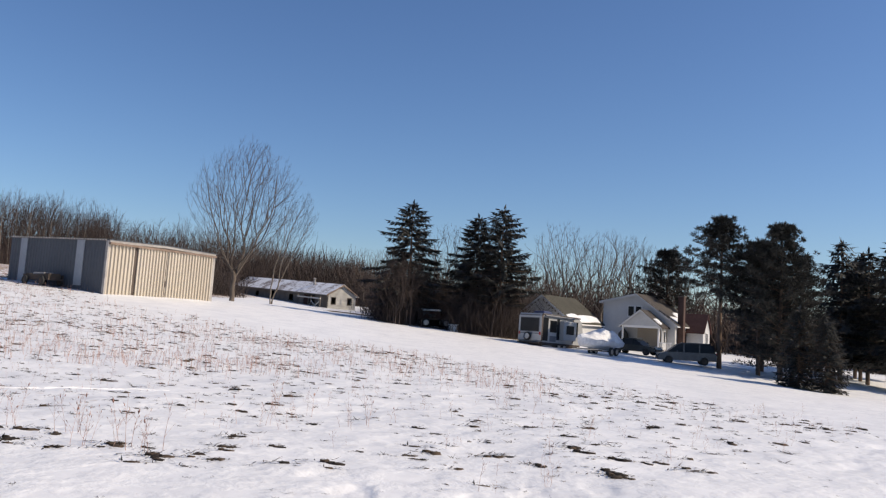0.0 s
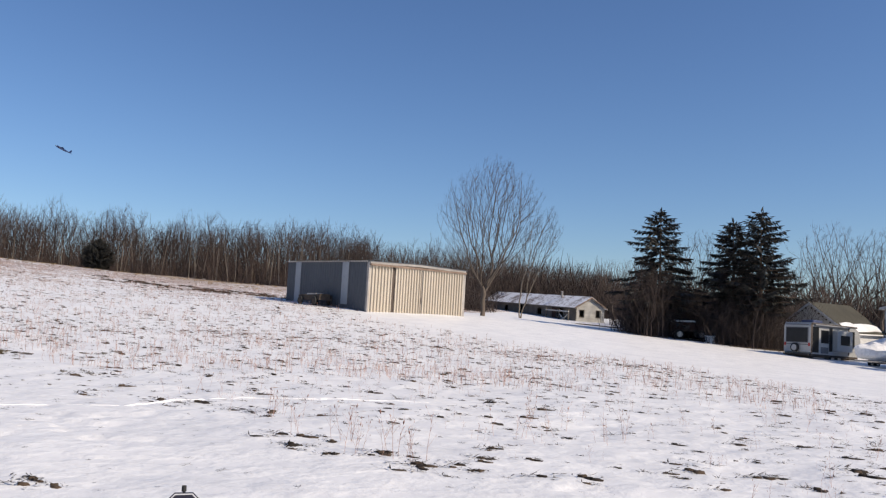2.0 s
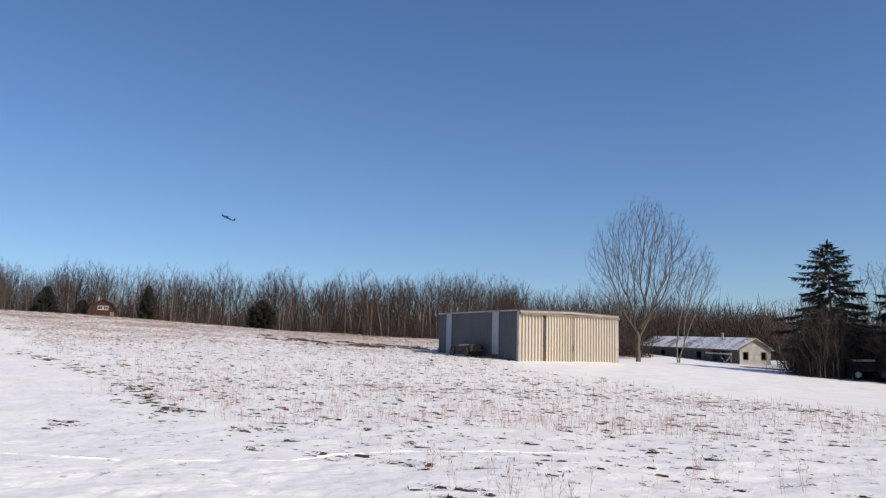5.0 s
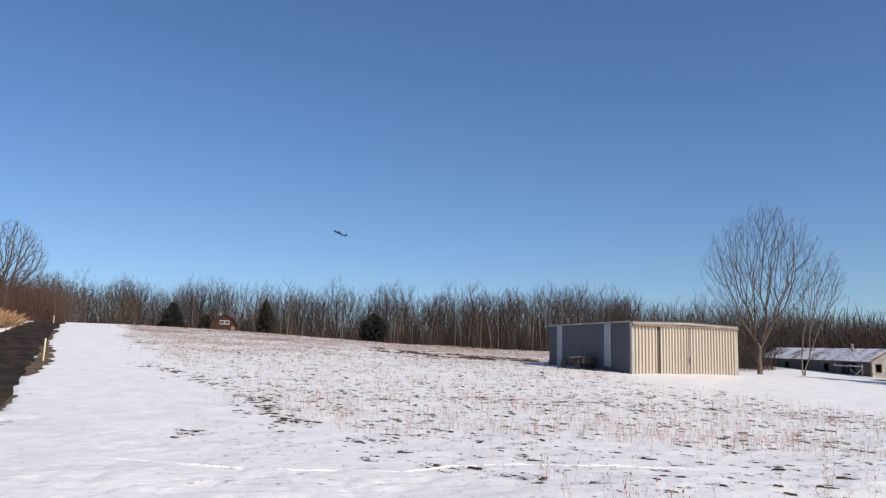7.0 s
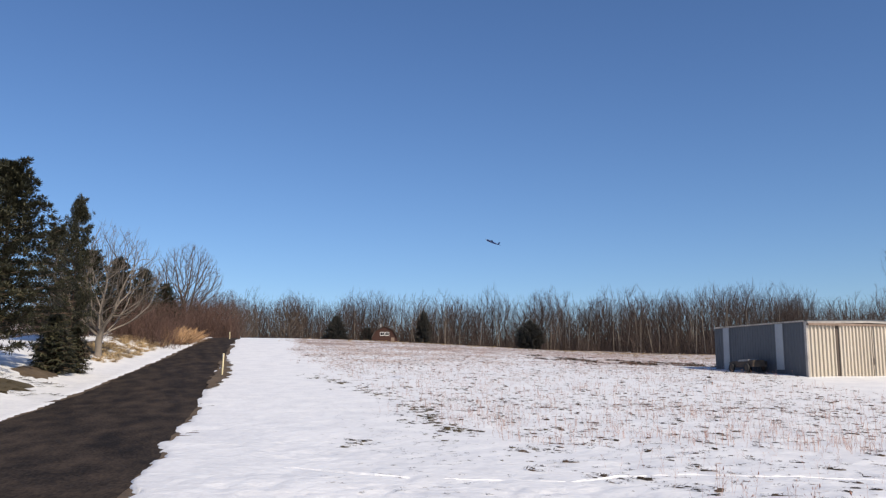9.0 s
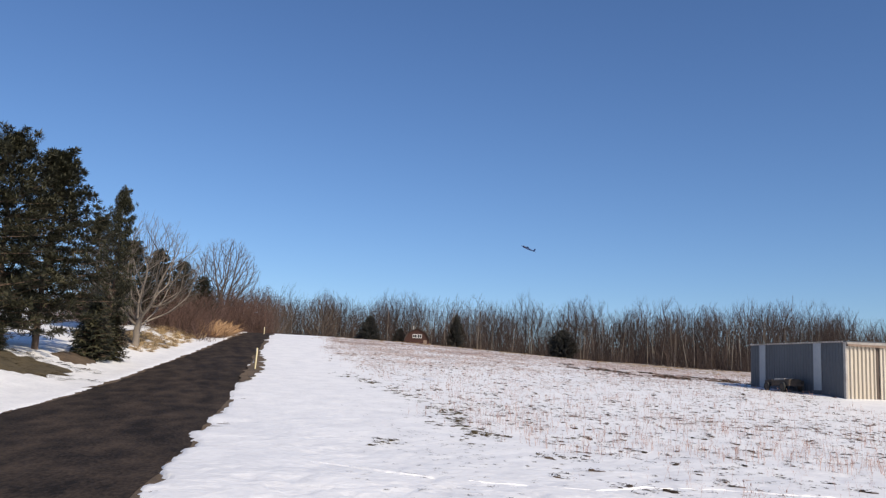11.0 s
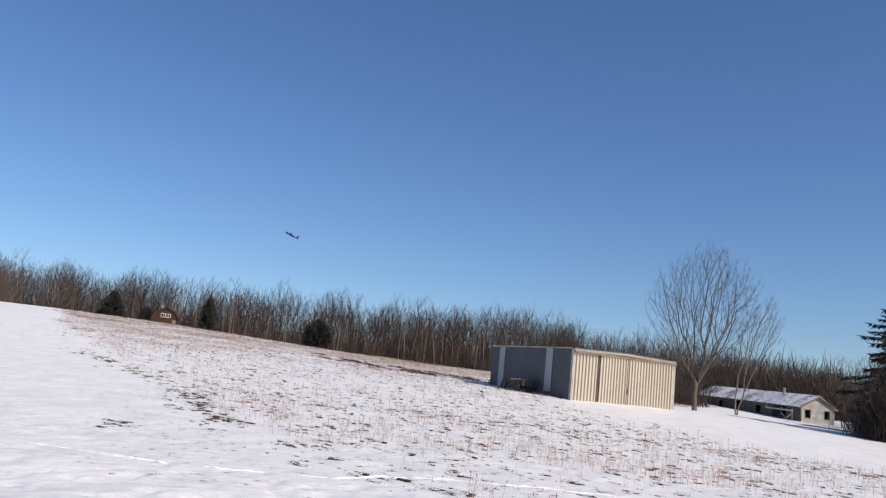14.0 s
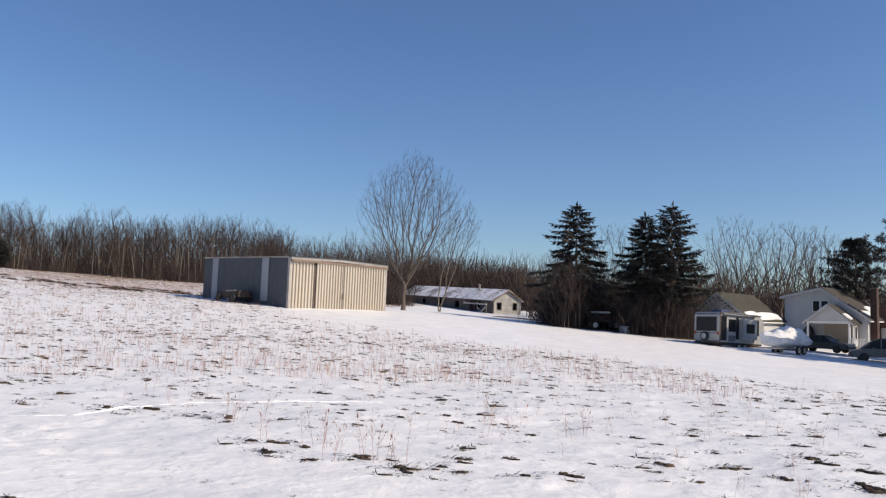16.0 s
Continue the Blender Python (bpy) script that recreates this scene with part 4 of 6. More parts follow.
# ---------------------------------------------------------------- buildings
def corrugated(mesh, x0, x1, z0, z1, y, pitch=0.30, depth=0.12, top=None):
    """Ribbed sheet in the plane y, ribs upright and proud towards -y; top(x) gives a sloping upper edge."""
    xs, k = [], 0
    n = max(1, round((x1 - x0) / pitch))
    p = (x1 - x0) / n
    for k in range(n):
        a = x0 + k * p
        xs += [(a, 0), (a + 0.60 * p, 0), (a + 0.68 * p, -depth), (a + 0.92 * p, -depth)]
    xs.append((x1, 0))
    i = len(mesh.v)
    for x, dy in xs:
        mesh.v.extend(((x, y + dy, z0), (x, y + dy, top(x) if top else z1)))
    mesh.f.extend((i + 2 * k, i + 2 * k + 2, i + 2 * k + 3, i + 2 * k + 1) for k in range(len(xs) - 1))
    return mesh


def window(parent, x0, z0, x1, z1, y, m=None, frame_mat=None, bars=1, name="window", label=""):
    """A framed window in the plane y looking to -y: frame, glass and bars."""
    w = Mesh()
    t = 0.07
    fm = frame_mat or WHITE_TRIM
    for a in ((x0 - t, z0 - t, x1 + t, z0), (x0 - t, z1, x1 + t, z1 + t), (x0 - t, z0, x0, z1), (x1, z0, x1 + t, z1)):
        w.box(a[0], y - 0.05, a[1], a[2], y + 0.03, a[3])
    for b in range(1, bars + 1):
        x = x0 + (x1 - x0) * b / (bars + 1)
        w.box(x - 0.025, y - 0.04, z0, x + 0.025, y + 0.03, z1)
    ob = part(name, w, fm, parent, label, m=m)
    part("pane", Mesh().box(x0, y - 0.012, z0, x1, y + 0.02, z1), GLASS, ob)
    return ob


def metal_barn():
    x, y = at(22.57, 62)
    W_, L_, H = 10.3, 10.75, 3.86
    ob = thing("metal_barn", pose(x, y, 2.28, 0, 0, 61.7) @ pose(0, 0, 0, 1.4, 0, 0), "low flat-roofed metal barn, cream sliding doors, blue-grey side", "barn")
    peak = lambda u: H + 0.12 * (1 - abs(u / W_ * 2 - 1))
    part("wall", Mesh().box(0.06, 0.35, -0.4, W_ - 0.06, L_ - 0.06, H - 0.05), SIDING_GREY, ob, "blue-grey walls behind the sheeting")
    turn_side = pose(0, 0, 0, 0, 0, -90)
    side = corrugated(Mesh(), -L_, 0, -0.35, H, 0.0, 0.305, 0.03)
    part("side_sheet", side, SIDING_GREY, ob, "ribbed blue-grey steel side", m=turn_side)
    part("side_sheet", corrugated(Mesh(), 0, L_, -0.35, H, 0.0, 0.305, 0.03), SIDING_GREY, ob, m=pose(W_, 0, 0, 0, 0, 90))
    part("back_sheet", corrugated(Mesh(), 0, W_, -0.35, H, 0.0, 0.305, 0.03), SIDING_GREY, ob, m=pose(W_, L_, 0, 0, 0, 180))
    for a, b in ((2.35, 3.15), (8.75, 9.5)):
        part("panel", Mesh().box(-b, -0.075, 0.55, -a, -0.02, H - 0.04), STRIP, ob, "pale translucent strip panel", m=turn_side)
    part("lintel", Mesh().prism([(0.10, 3.50), (0.36, 3.50), (0.36, H), (0.10, H)], 0, W_), TRIM_BROWN, ob)
    part("door", corrugated(Mesh(), 0.10, 2.30, -0.3, 3.58, -0.02), SIDING_CREAM, ob, "cream ribbed sliding door leaf")
    part("door_backing", Mesh().box(0.10, 0.0, -0.3, 2.3, 0.08, 3.58), SIDING_CREAM, ob)
    part("door_edge", Mesh().box(2.34, -0.03, -0.3, 2.62, 0.10, 3.58), DARK_GAP, ob, "dark upright edge between doors")
    for a, b in ((2.64, 5.20), (5.26, 10.02)):
        part("door", corrugated(Mesh(), a, b, -0.3, 3.58, -0.14), SIDING_CREAM, ob, "cream ribbed sliding door leaf")
        part("door_backing", Mesh().box(a, -0.13, -0.3, b, -0.04, 3.58), SIDING_CREAM, ob)
    part("latch", Mesh().box(5.10, -0.24, 0.9, 5.34, -0.19, 1.35), DARK_GAP, ob)
    part("seam", Mesh().box(5.18, -0.235, -0.3, 5.28, -0.06, 3.58), DARK_GAP, ob)
    part("corner_trim", Mesh().box(-0.06, -0.10, -0.3, 0.10, 0.12, H - 0.02), TRIM_PALE, ob, "pale corner trim")
    part("corner_trim", Mesh().box(W_ - 0.24, -0.18, -0.2, W_ + 0.05, 0.12, H - 0.1), TRIM_PALE, ob, "pale corner trim")
    part("door_track", Mesh().box(0.0, -0.30, 3.58, W_ + 0.1, -0.02, 3.74, c=0.02), TRIM_BROWN, ob, "rusty door track")
    fascia = Mesh()
    for a, b in ((0, W_ / 2), (W_ / 2, W_ + 0.05)):
        za, zb = peak(a), peak(min(b, W_))
        i = len(fascia.v)
        fascia.v.extend([(a, -0.22, za - 0.16), (b, -0.22, zb - 0.16), (b, -0.22, zb + 0.03), (a, -0.22, za + 0.03), (a, -0.02, za - 0.16), (b, -0.02, zb - 0.16), (b, -0.02, zb + 0.03), (a, -0.02, za + 0.03)])
        fascia.f.extend(tuple(i + k for k in f) for f in ((0, 1, 2, 3), (5, 4, 7, 6), (0, 4, 5, 1), (3, 2, 6, 7), (0, 3, 7, 4), (1, 5, 6, 2)))
    part("fascia", fascia, TRIM_PALE, ob, "pale weathered fascia under the roof edge")
    roof = Mesh().prism([(-0.12, H + 0.0), (W_ / 2, H + 0.12), (W_ + 0.15, H + 0.0), (W_ + 0.15, H + 0.06), (W_ / 2, H + 0.19), (-0.12, H + 0.06)], -0.26, L_ + 0.15, m=Matrix(((0, 1, 0, 0), (1, 0, 0, 0), (0, 0, 1, 0), (0, 0, 0, 1))))
    part("roof", roof, SIDING_GREY, ob, "low grey steel roof")
    ribs = Mesh()
    for k in range(35):
        a = 0.05 + k * 0.305
        ribs.box(-0.16, a, H - 0.03, 0.25, a + 0.16, H + 0.07)
    part("roof_edge", ribs, TRIM_PALE, ob, "scalloped end of the roof sheets")


metal_barn()


def wheel(parent, x, y, z, r, w=0.2, axis="x", rim_mat=None):
    """A wheel at rest: tyre with rounded shoulders and a rim."""
    t, rim = Mesh(), Mesh()
    prof = [(-w / 2, r * 0.62), (-w / 2, r * 0.92), (-w * 0.32, r), (w * 0.32, r), (w / 2, r * 0.92), (w / 2, r * 0.62)]
    n = 18
    for k in range(n):
        a = 2 * math.pi * k / n
        t.v.extend((u, math.cos(a) * q, math.sin(a) * q) for u, q in prof)
    for k in range(n):
        i, j = k * 6, ((k + 1) % n) * 6
        t.f.extend((i + s, i + s + 1, j + s + 1, j + s) for s in range(5))
    rim.tube([(-w * 0.42, 0, 0), (w * 0.42, 0, 0)], [r * 0.62, r * 0.62], 18, True)
    m = pose(x, y, z) if axis == "x" else pose(x, y, z, 0, 0, 90)
    ob = part("wheel", t, RUBBER, parent, m=m, smooth=True)
    part("rim", rim, rim_mat or STEEL, ob)
    return ob


def farm_trailer():
    """The low loaded trailer beside the barn."""
    bx, by = at(22.57, 62)
    c, s = math.cos(radians(61.7)), math.sin(radians(61.7))
    lx, ly = -1.1, 5.2
    x, y = bx + lx * c - ly * s, by + lx * s + ly * c
    ob = thing("farm_trailer", pose(x, y, float(land(x, y)) + 0.0, 0, 0, 61.7 + 90) @ Matrix.Diagonal((0.82, 0.82, 0.9, 1)), "low rusty farm trailer carrying a pale crate beside the barn", "trailer")
    part("bed", Mesh().box(-1.9, -0.75, 0.42, 1.5, 0.75, 0.56, c=0.02), DARK_STEEL, ob)
    part("drawbar", Mesh().tube([(1.5, 0, 0.48), (2.7, 0, 0.36)], [0.05, 0.05], 6, True), DARK_STEEL, ob)
    for u in (-0.75, 0.70):
        part("side_board", Mesh().box(-1.9, u - 0.03, 0.56, 1.5, u + 0.03, 0.86), DARK_STEEL, ob)
    part("load", Mesh().box(-1.0, -0.5, 0.56, 0.55, 0.5, 1.02, c=0.06), TRIM_PALE, ob, "pale weathered crate")
    part("load", Mesh().box(-1.8, -0.6, 0.56, -1.1, 0.6, 0.95, c=0.05), DARK_STEEL, ob, "dark scrap iron")
    part("load", Mesh().box(0.7, -0.6, 0.56, 1.4, 0.6, 0.92, c=0.05), DARK_STEEL, ob, "dark scrap iron")
    for u in (-1.25, 0.95):
        for v in (-0.9, 0.9):
            wheel(ob, u, v, 0.36, 0.36, 0.2, "y", DARK_STEEL)


farm_trailer()


def old_shed():
    x, y = at(8.08, 100)
    ob = thing("old_shed", pose(x, y, 2.22, 0, 0, 39.3) @ pose(0, 0, 0, 2.7, 0, 0), "long derelict shed with flaking boards and snow-dusted roof", "shed")
    W_, L_, H, R = 4.0, 25.6, 2.05, 3.28
    part("floor", Mesh().box(0.05, 0.05, -0.3, W_ - 0.05, L_ - 0.05, 0.02), OLD_WOOD, ob)
    # gable with two openings
    g = Mesh()
    for a in ((0, 0.55, 0, H), (0.55, 1.15, 0, 0.95), (0.55, 1.15, 1.75, H), (1.15, 2.85, 0, H), (2.85, 3.4, 0, 0.95), (2.85, 3.4, 1.75, H), (3.4, W_, 0, H)):
        g.box(a[0], 0, a[2] - 0.3 * (a[2] == 0), a[1], 0.12, a[3])
    g.v.extend([(0, 0, H), (W_, 0, H), (W_ / 2, 0, R), (0, 0.12, H), (W_, 0.12, H), (W_ / 2, 0.12, R)])
    i = len(g.v) - 6
    g.f.extend([(i, i + 1, i + 2), (i + 4, i + 3, i + 5), (i, i + 2, i + 5, i + 3), (i + 1, i + 4, i + 5, i + 2), (i, i + 3, i + 4, i + 1)])
    part("gable_wall", g, BOARD, ob, "flaking white board gable")
    for a in (0.55, 2.85):
        part("window_frame", Mesh().box(a - 0.06, -0.03, 0.9, a, 0.03, 1.8).box(a + 0.58, -0.03, 0.9, a + 0.64, 0.03, 1.8).box(a - 0.06, -0.03, 0.88, a + 0.64, 0.03, 0.95).box(a - 0.06, -0.03, 1.75, a + 0.64, 0.03, 1.82), OLD_WOOD, ob)
    # long walls; the near one is open in places
    spans, a = [], 0.0
    holes = [(3.0, 4.6, 0.0, 1.9), (8.5, 9.7, 0.8, 1.65), (13.5, 14.6, 0.0, 1.85), (18.2, 19.2, 0.8, 1.6), (22.3, 23.2, 0.7, 1.6)]
    w = Mesh()
    for h0, h1, z0, z1 in holes:
        w.box(0, a, -0.3, 0.12, h0, H)
        w.box(0, h0, z1, 0.12, h1, H)
        if z0 > 0:
            w.box(0, h0, -0.3, 0.12, h1, z0)
        a = h1
    w.box(0, a, -0.3, 0.12, L_, H)
    part("long_wall", w, OLD_WOOD, ob, "grey board wall with dark openings")
    part("long_wall", Mesh().box(W_ - 0.12, 0.12, -0.3, W_, L_, H), OLD_WOOD, ob)
    part("end_wall", Mesh().box(0.12, L_ - 0.12, -0.3, W_ - 0.12, L_, H), OLD_WOOD, ob)
    part("door", Mesh().box(0.02, 4.7, 0, 0.08, 5.7, 1.9, pose(-0.06, 0, 0)), BARN_RED, ob, "faded reddish board door ajar")
    sx = Matrix(((0, 1, 0, 0), (1, 0, 0, 0), (0, 0, 1, 0), (0, 0, 0, 1)))
    part("roof", Mesh().prism([(-0.32, H - 0.12), (W_ / 2, R + 0.06), (W_ + 0.32, H - 0.12), (W_ + 0.32, H - 0.03), (W_ / 2, R + 0.16), (-0.32, H - 0.03)], -0.25, L_ + 0.2, m=sx), OLD_ROOF, ob, "old roof under a thin uneven coat of snow")
    part("roof_edge", Mesh().prism([(-0.36, H - 0.17), (-0.30, H - 0.17), (-0.30, H - 0.02), (-0.36, H - 0.02)], -0.25, L_ + 0.2, m=sx), OLD_WOOD, ob)
    for u in (-1, 1):
        part("barge_board", Mesh().box(-0.07, -0.28, 0, 0.07, -0.22, 2.62, pose(W_ / 2, 0, R + 0.02, 0, u * 119.5, 0)), TRIM_BROWN, ob)
    part("flue", Mesh().tube([(1.5, 6.0, R - 0.4), (1.5, 6.0, R + 0.55)], [0.13, 0.13], 8, True), TRIM_PALE, ob, "short pale flue pipe")
    part("flue_cap", Mesh().tube([(1.5, 6.0, R + 0.58), (1.5, 6.0, R + 0.68)], [0.22, 0.08], 8, True), TRIM_PALE, ob)
    # the open frame at the near corner
    for u, v in ((-0.9, 0.2), (-0.9, 2.4), (-0.9, 5.6)):
        part("post", Mesh().box(u - 0.07, v - 0.07, -0.4, u + 0.07, v + 0.07, 1.75), OLD_WOOD, ob)
    part("brace", Mesh().tube([(-0.9, 0.25, 0.05), (-0.9, 2.35, 1.15)], [0.07, 0.07], 4, True), BOARD, ob, "pale diagonal brace")
    part("brace", Mesh().tube([(-0.95, 0.25, 1.2), (-0.95, 1.3, 0.6)], [0.07, 0.07], 4, True), BOARD, ob, "pale diagonal brace")
    part("rail", Mesh().box(-1.0, 0.1, 1.45, -0.85, 5.7, 1.6), BOARD, ob)


old_shed()


def gable_house(ob, W_, L_, H, R, wall_mat, roof_mat, apex=0.5, left=None, over=0.35):
    """Walls and two roof slopes; ridge along y; the gable wall faces -y. left: height of the other eave."""
    hl = H if left is None else left
    ax = W_ * apex
    sx = Matrix(((0, 1, 0, 0), (1, 0, 0, 0), (0, 0, 1, 0), (0, 0, 0, 1)))
    part("wall", Mesh().prism([(0, -0.8), (0, hl), (ax, R), (W_, H), (W_, -0.8)], 0, L_, m=sx), wall_mat, ob)
    for side, (x1, z1) in ((-1, (0, hl)), (1, (W_, H))):
        dx, dz = x1 - ax, z1 - R
        k = 1 + over / math.hypot(dx, dz)
        ex, ez = ax + dx * k, R + dz * k
        poly = [(ax, R + 0.02), (ex, ez + 0.02), (ex, ez + 0.16), (ax, R + 0.18)]
        part("roof", Mesh().prism(poly, -over, L_ + over, m=sx), roof_mat, ob)
        part("barge_board", Mesh().prism([(ax, R - 0.10), (ex, ez - 0.10), (ex, ez + 0.13), (ax, R + 0.13)], -over - 0.04, -over + 0.01, m=sx), WHITE_SIDING, ob, "white barge board")
        part("gutter", Mesh().box(ex - 0.06, -over, ez - 0.08, ex + 0.06, L_ + over, ez + 0.03), WHITE_TRIM, ob)
    return ax


def roof_snow(ob, x0, z0, x1, z1, y0, y1, seed):
    """A patch of snow left lying on a slope between (x0, z0) and (x1, z1)."""
    rng = random.Random(seed)
    m, n = Mesh(), 14
    dx, dz = x1 - x0, z1 - z0
    ln = math.hypot(dx, dz)
    nx, nz = -dz / ln, dx / ln
    if nz < 0:
        nx, nz = -nx, -nz
    outline = []
    for k in range(n):
        a = 2 * math.pi * k / n
        r = rng.uniform(0.7, 1.05)
        u, v = 0.5 + 0.5 * r * math.copysign(abs(math.cos(a)) ** 0.6, math.cos(a)), 0.5 + 0.5 * r * math.copysign(abs(math.sin(a)) ** 0.6, math.sin(a))
        outline.append((x0 + dx * u, y0 + (y1 - y0) * v, z0 + dz * u))
    base = [(x + nx * 0.02, y, z + nz * 0.02) for x, y, z in outline]
    cx, cy, cz = [sum(p[k] for p in outline) / n for k in range(3)]
    topr = [(cx + (x - cx) * 0.88 + nx * 0.11, cy + (y - cy) * 0.88, cz + (z - cz) * 0.88 + nz * 0.11) for x, y, z in outline]
    m.v = base + topr
    m.f = [tuple(range(n, 2 * n))] + [(k, (k + 1) % n, n + (k + 1) % n, n + k) for k in range(n)]
    part("snow_patch", m, SNOW, ob, "snow left on the roof")


def garage():
    m = pose(9.8, 81.4, -0.05, 0, 0, -32) @ pose(-3.15, 0, 0)
    ob = thing("garage", m, "white gabled garage with a mossy green shingle roof", "garage")
    gable_house(ob, 6.3, 7.8, 2.45, 4.85, WHITE_SIDING, SHINGLE_GREEN)
    roof_snow(ob, 6.6, 2.40, 5.6, 3.2, 0.6, 7.6, 5)
    roof_snow(ob, 6.5, 2.44, 5.5, 3.25, -0.2, 3.0, 6)
    part("door", Mesh().box(1.1, -0.06, 0.0, 4.0, 0.02, 2.1), WHITE_TRIM, ob, "white garage door")
    for k in range(1, 4):
        part("door_rail", Mesh().box(1.1, -0.085, 0.52 * k - 0.02, 4.0, -0.05, 0.52 * k + 0.02), CAMPER_GREY, ob)
    rng = random.Random(8)
    for k in range(9):
        u = 0.08 + k * 0.1
        for s in (-1, 1):
            a = 3.15 + s * u * 3.3
            z = 4.78 - u * 2.55
            part("bulb", Mesh().box(a - 0.07, -0.46, z - 0.20, a + 0.07, -0.40, z - 0.06), DARK_GAP, ob, "small dark festoon bulb")
    # low lean-to beside it
    part("lean_to_roof", Mesh().box(-3.2, 0.5, 2.05, -0.1, 4.5, 2.2, c=0.03), OLD_WOOD, ob)
    part("snow_layer", Mesh().box(-3.25, 0.4, 2.21, -0.15, 4.5, 2.36, c=0.06), SNOW, ob, "snow on the lean-to roof")
    for u in (-3.0, -1.6, -0.2):
        part("lean_to_post", Mesh().box(u - 0.07, 0.6, -0.6, u + 0.07, 0.74, 2.05), OLD_WOOD, ob)
    part("lean_to_wall", Mesh().box(-3.0, 2.5, -0.6, -0.1, 2.6, 2.05), BARN_RED, ob, "brown board back wall")


def cottage():
    m = pose(20.1, 85.7, -0.05, 0, 0, -32) @ pose(-3.6, 0, 0)
    ob = thing("cottage", m, "white clapboard house with brown roof and front porch", "house")
    W_, L_ = 7.7, 8.1
    gable_house(ob, W_, L_, 2.75, 5.65, WHITE_SIDING, SHINGLE_BROWN, apex=3.6 / 7.7, left=4.85)
    for k in range(16):                       # clapboard courses on the two visible walls
        z = 0.1 + k * 0.30
        x1 = W_ if z < 2.7 else 3.6 + (W_ - 3.6) * (5.65 - z) / 2.9
        if z < 4.8:
            part("clapboard", Mesh().box(0.0, -0.022, z, x1 - 0.03, -0.003, z + 0.275), WHITE_SIDING, ob)
    window(ob, 2.75, 3.45, 3.35, 4.45, -0.03, bars=0)
    window(ob, 3.55, 3.45, 4.15, 4.45, -0.03, bars=0)
    # porch
    px0, px1, pd = 3.0, 6.9, 2.6
    pa = 4.95
    sx = Matrix(((0, 1, 0, 0), (1, 0, 0, 0), (0, 0, 1, 0), (0, 0, 0, 1)))
    part("porch_gable", Mesh().prism([(px0, 2.45), (pa, 3.95), (px1, 2.45)], -pd, -pd + 0.12, m=sx), WHITE_SIDING, ob, "white porch gable")
    part("porch_beam", Mesh().box(px0, -pd - 0.03, 2.25, px1, -pd + 0.2, 2.48), WHITE_TRIM, ob)
    for ex in (px0 - 0.3, px1 + 0.3):
        dx, ez = ex - pa, 2.45 - 0.3 * 0.77
        part("porch_roof", Mesh().prism([(pa, 3.97), (ex, ez + 0.02), (ex, ez + 0.15), (pa, 4.10)], -pd - 0.3, 0.0, m=sx), SHINGLE_BROWN, ob)
        part("porch_barge", Mesh().prism([(pa, 3.86), (ex, ez - 0.1), (ex, ez + 0.12), (pa, 4.07)], -pd - 0.34, -pd - 0.29, m=sx), WHITE_SIDING, ob)
    for u in (px0 + 0.1, px1 - 0.1):
        part("porch_post", Mesh().box(u - 0.08, -pd, -0.8, u + 0.08, -pd + 0.16, 2.3), WHITE_TRIM, ob, "white porch post")
    part("porch_floor", Mesh().box(px0, -pd, -0.8, px1, -0.03, 0.18), OLD_WOOD, ob)
    part("porch_wall", Mesh().box(px0 + 0.9, -0.35, 0.18, px1, -0.025, 2.5), TAN_WALL, ob, "tan porch wall in shade")
    part("porch_side", Mesh().box(px1 - 0.10, -pd + 0.9, 0.18, px1, -0.36, 2.45), WHITE_SIDING, ob, "white side wall of the porch")
    for k in range(9):
        part("rail_bar", Mesh().box(px1 + 0.25 + k * 0.14, -pd - 0.9, 0.0, px1 + 0.29 + k * 0.14, -pd - 0.86, 0.85), WHITE_TRIM, ob)
    part("handrail", Mesh().box(px1 + 0.2, -pd - 0.92, 0.83, px1 + 1.5, -pd - 0.84, 0.92), WHITE_TRIM, ob)
    side = pose(px1 + 0.0, 0, 0, 0, 0, 90)
    window(ob, -1.4, 0.8, -0.8, 2.0, -0.03, m=side, bars=0)
    side = pose(W_, 0, 0, 0, 0, 90)
    window(ob, 1.0, 0.8, 2.0, 2.1, -0.03, m=side, bars=1)
    part("entry_door", Mesh().box(3.2, -0.06, 0.1, 4.2, 0.05, 2.1, m=side), BARN_RED, ob, "brown house door")
    roof_snow(ob, 7.95, 2.62, 6.7, 3.6, 0.5, 3.4, 11)
    roof_snow(ob, 7.0, 3.35, 6.0, 4.1, 3.6, 6.0, 12)
    roof_snow(ob, 6.9, 2.55, 6.0, 3.25, -2.6, -1.0, 13)
    part("shrub", Mesh().tube([(2.5, -0.6, -0.5), (2.55, -0.6, 0.8), (2.5, -0.65, 1.6), (2.5, -0.6, 2.15)], [0.5, 0.62, 0.5, 0.1], 9, True), NEEDLE, ob, "dark upright shrub against the wall")
    # small wing behind, its white gable in the sun
    wing = pose(W_ - 0.1, 5.2, 0, 0, 0, 90) @ pose(-1.3, -1.9, 0)
    part("wing_wall", Mesh().prism([(0, -0.8), (0, 2.3), (1.3, 3.9), (2.6, 2.3), (2.6, -0.8)], 0, 2.2, m=wing @ sx), WHITE_SIDING, ob, "white gabled wing")
    for s in (-1, 1):
        ex = 1.3 + s * 1.6
        part("wing_roof", Mesh().prism([(1.3, 3.92), (ex, 1.95), (ex, 2.08), (1.3, 4.06)], -0.2, 2.2, m=wing @ sx), SHINGLE_RED, ob, "dark red wing roof")
    window(ob, 0.9, 0.8, 1.6, 2.0, -0.03, m=wing, bars=1)
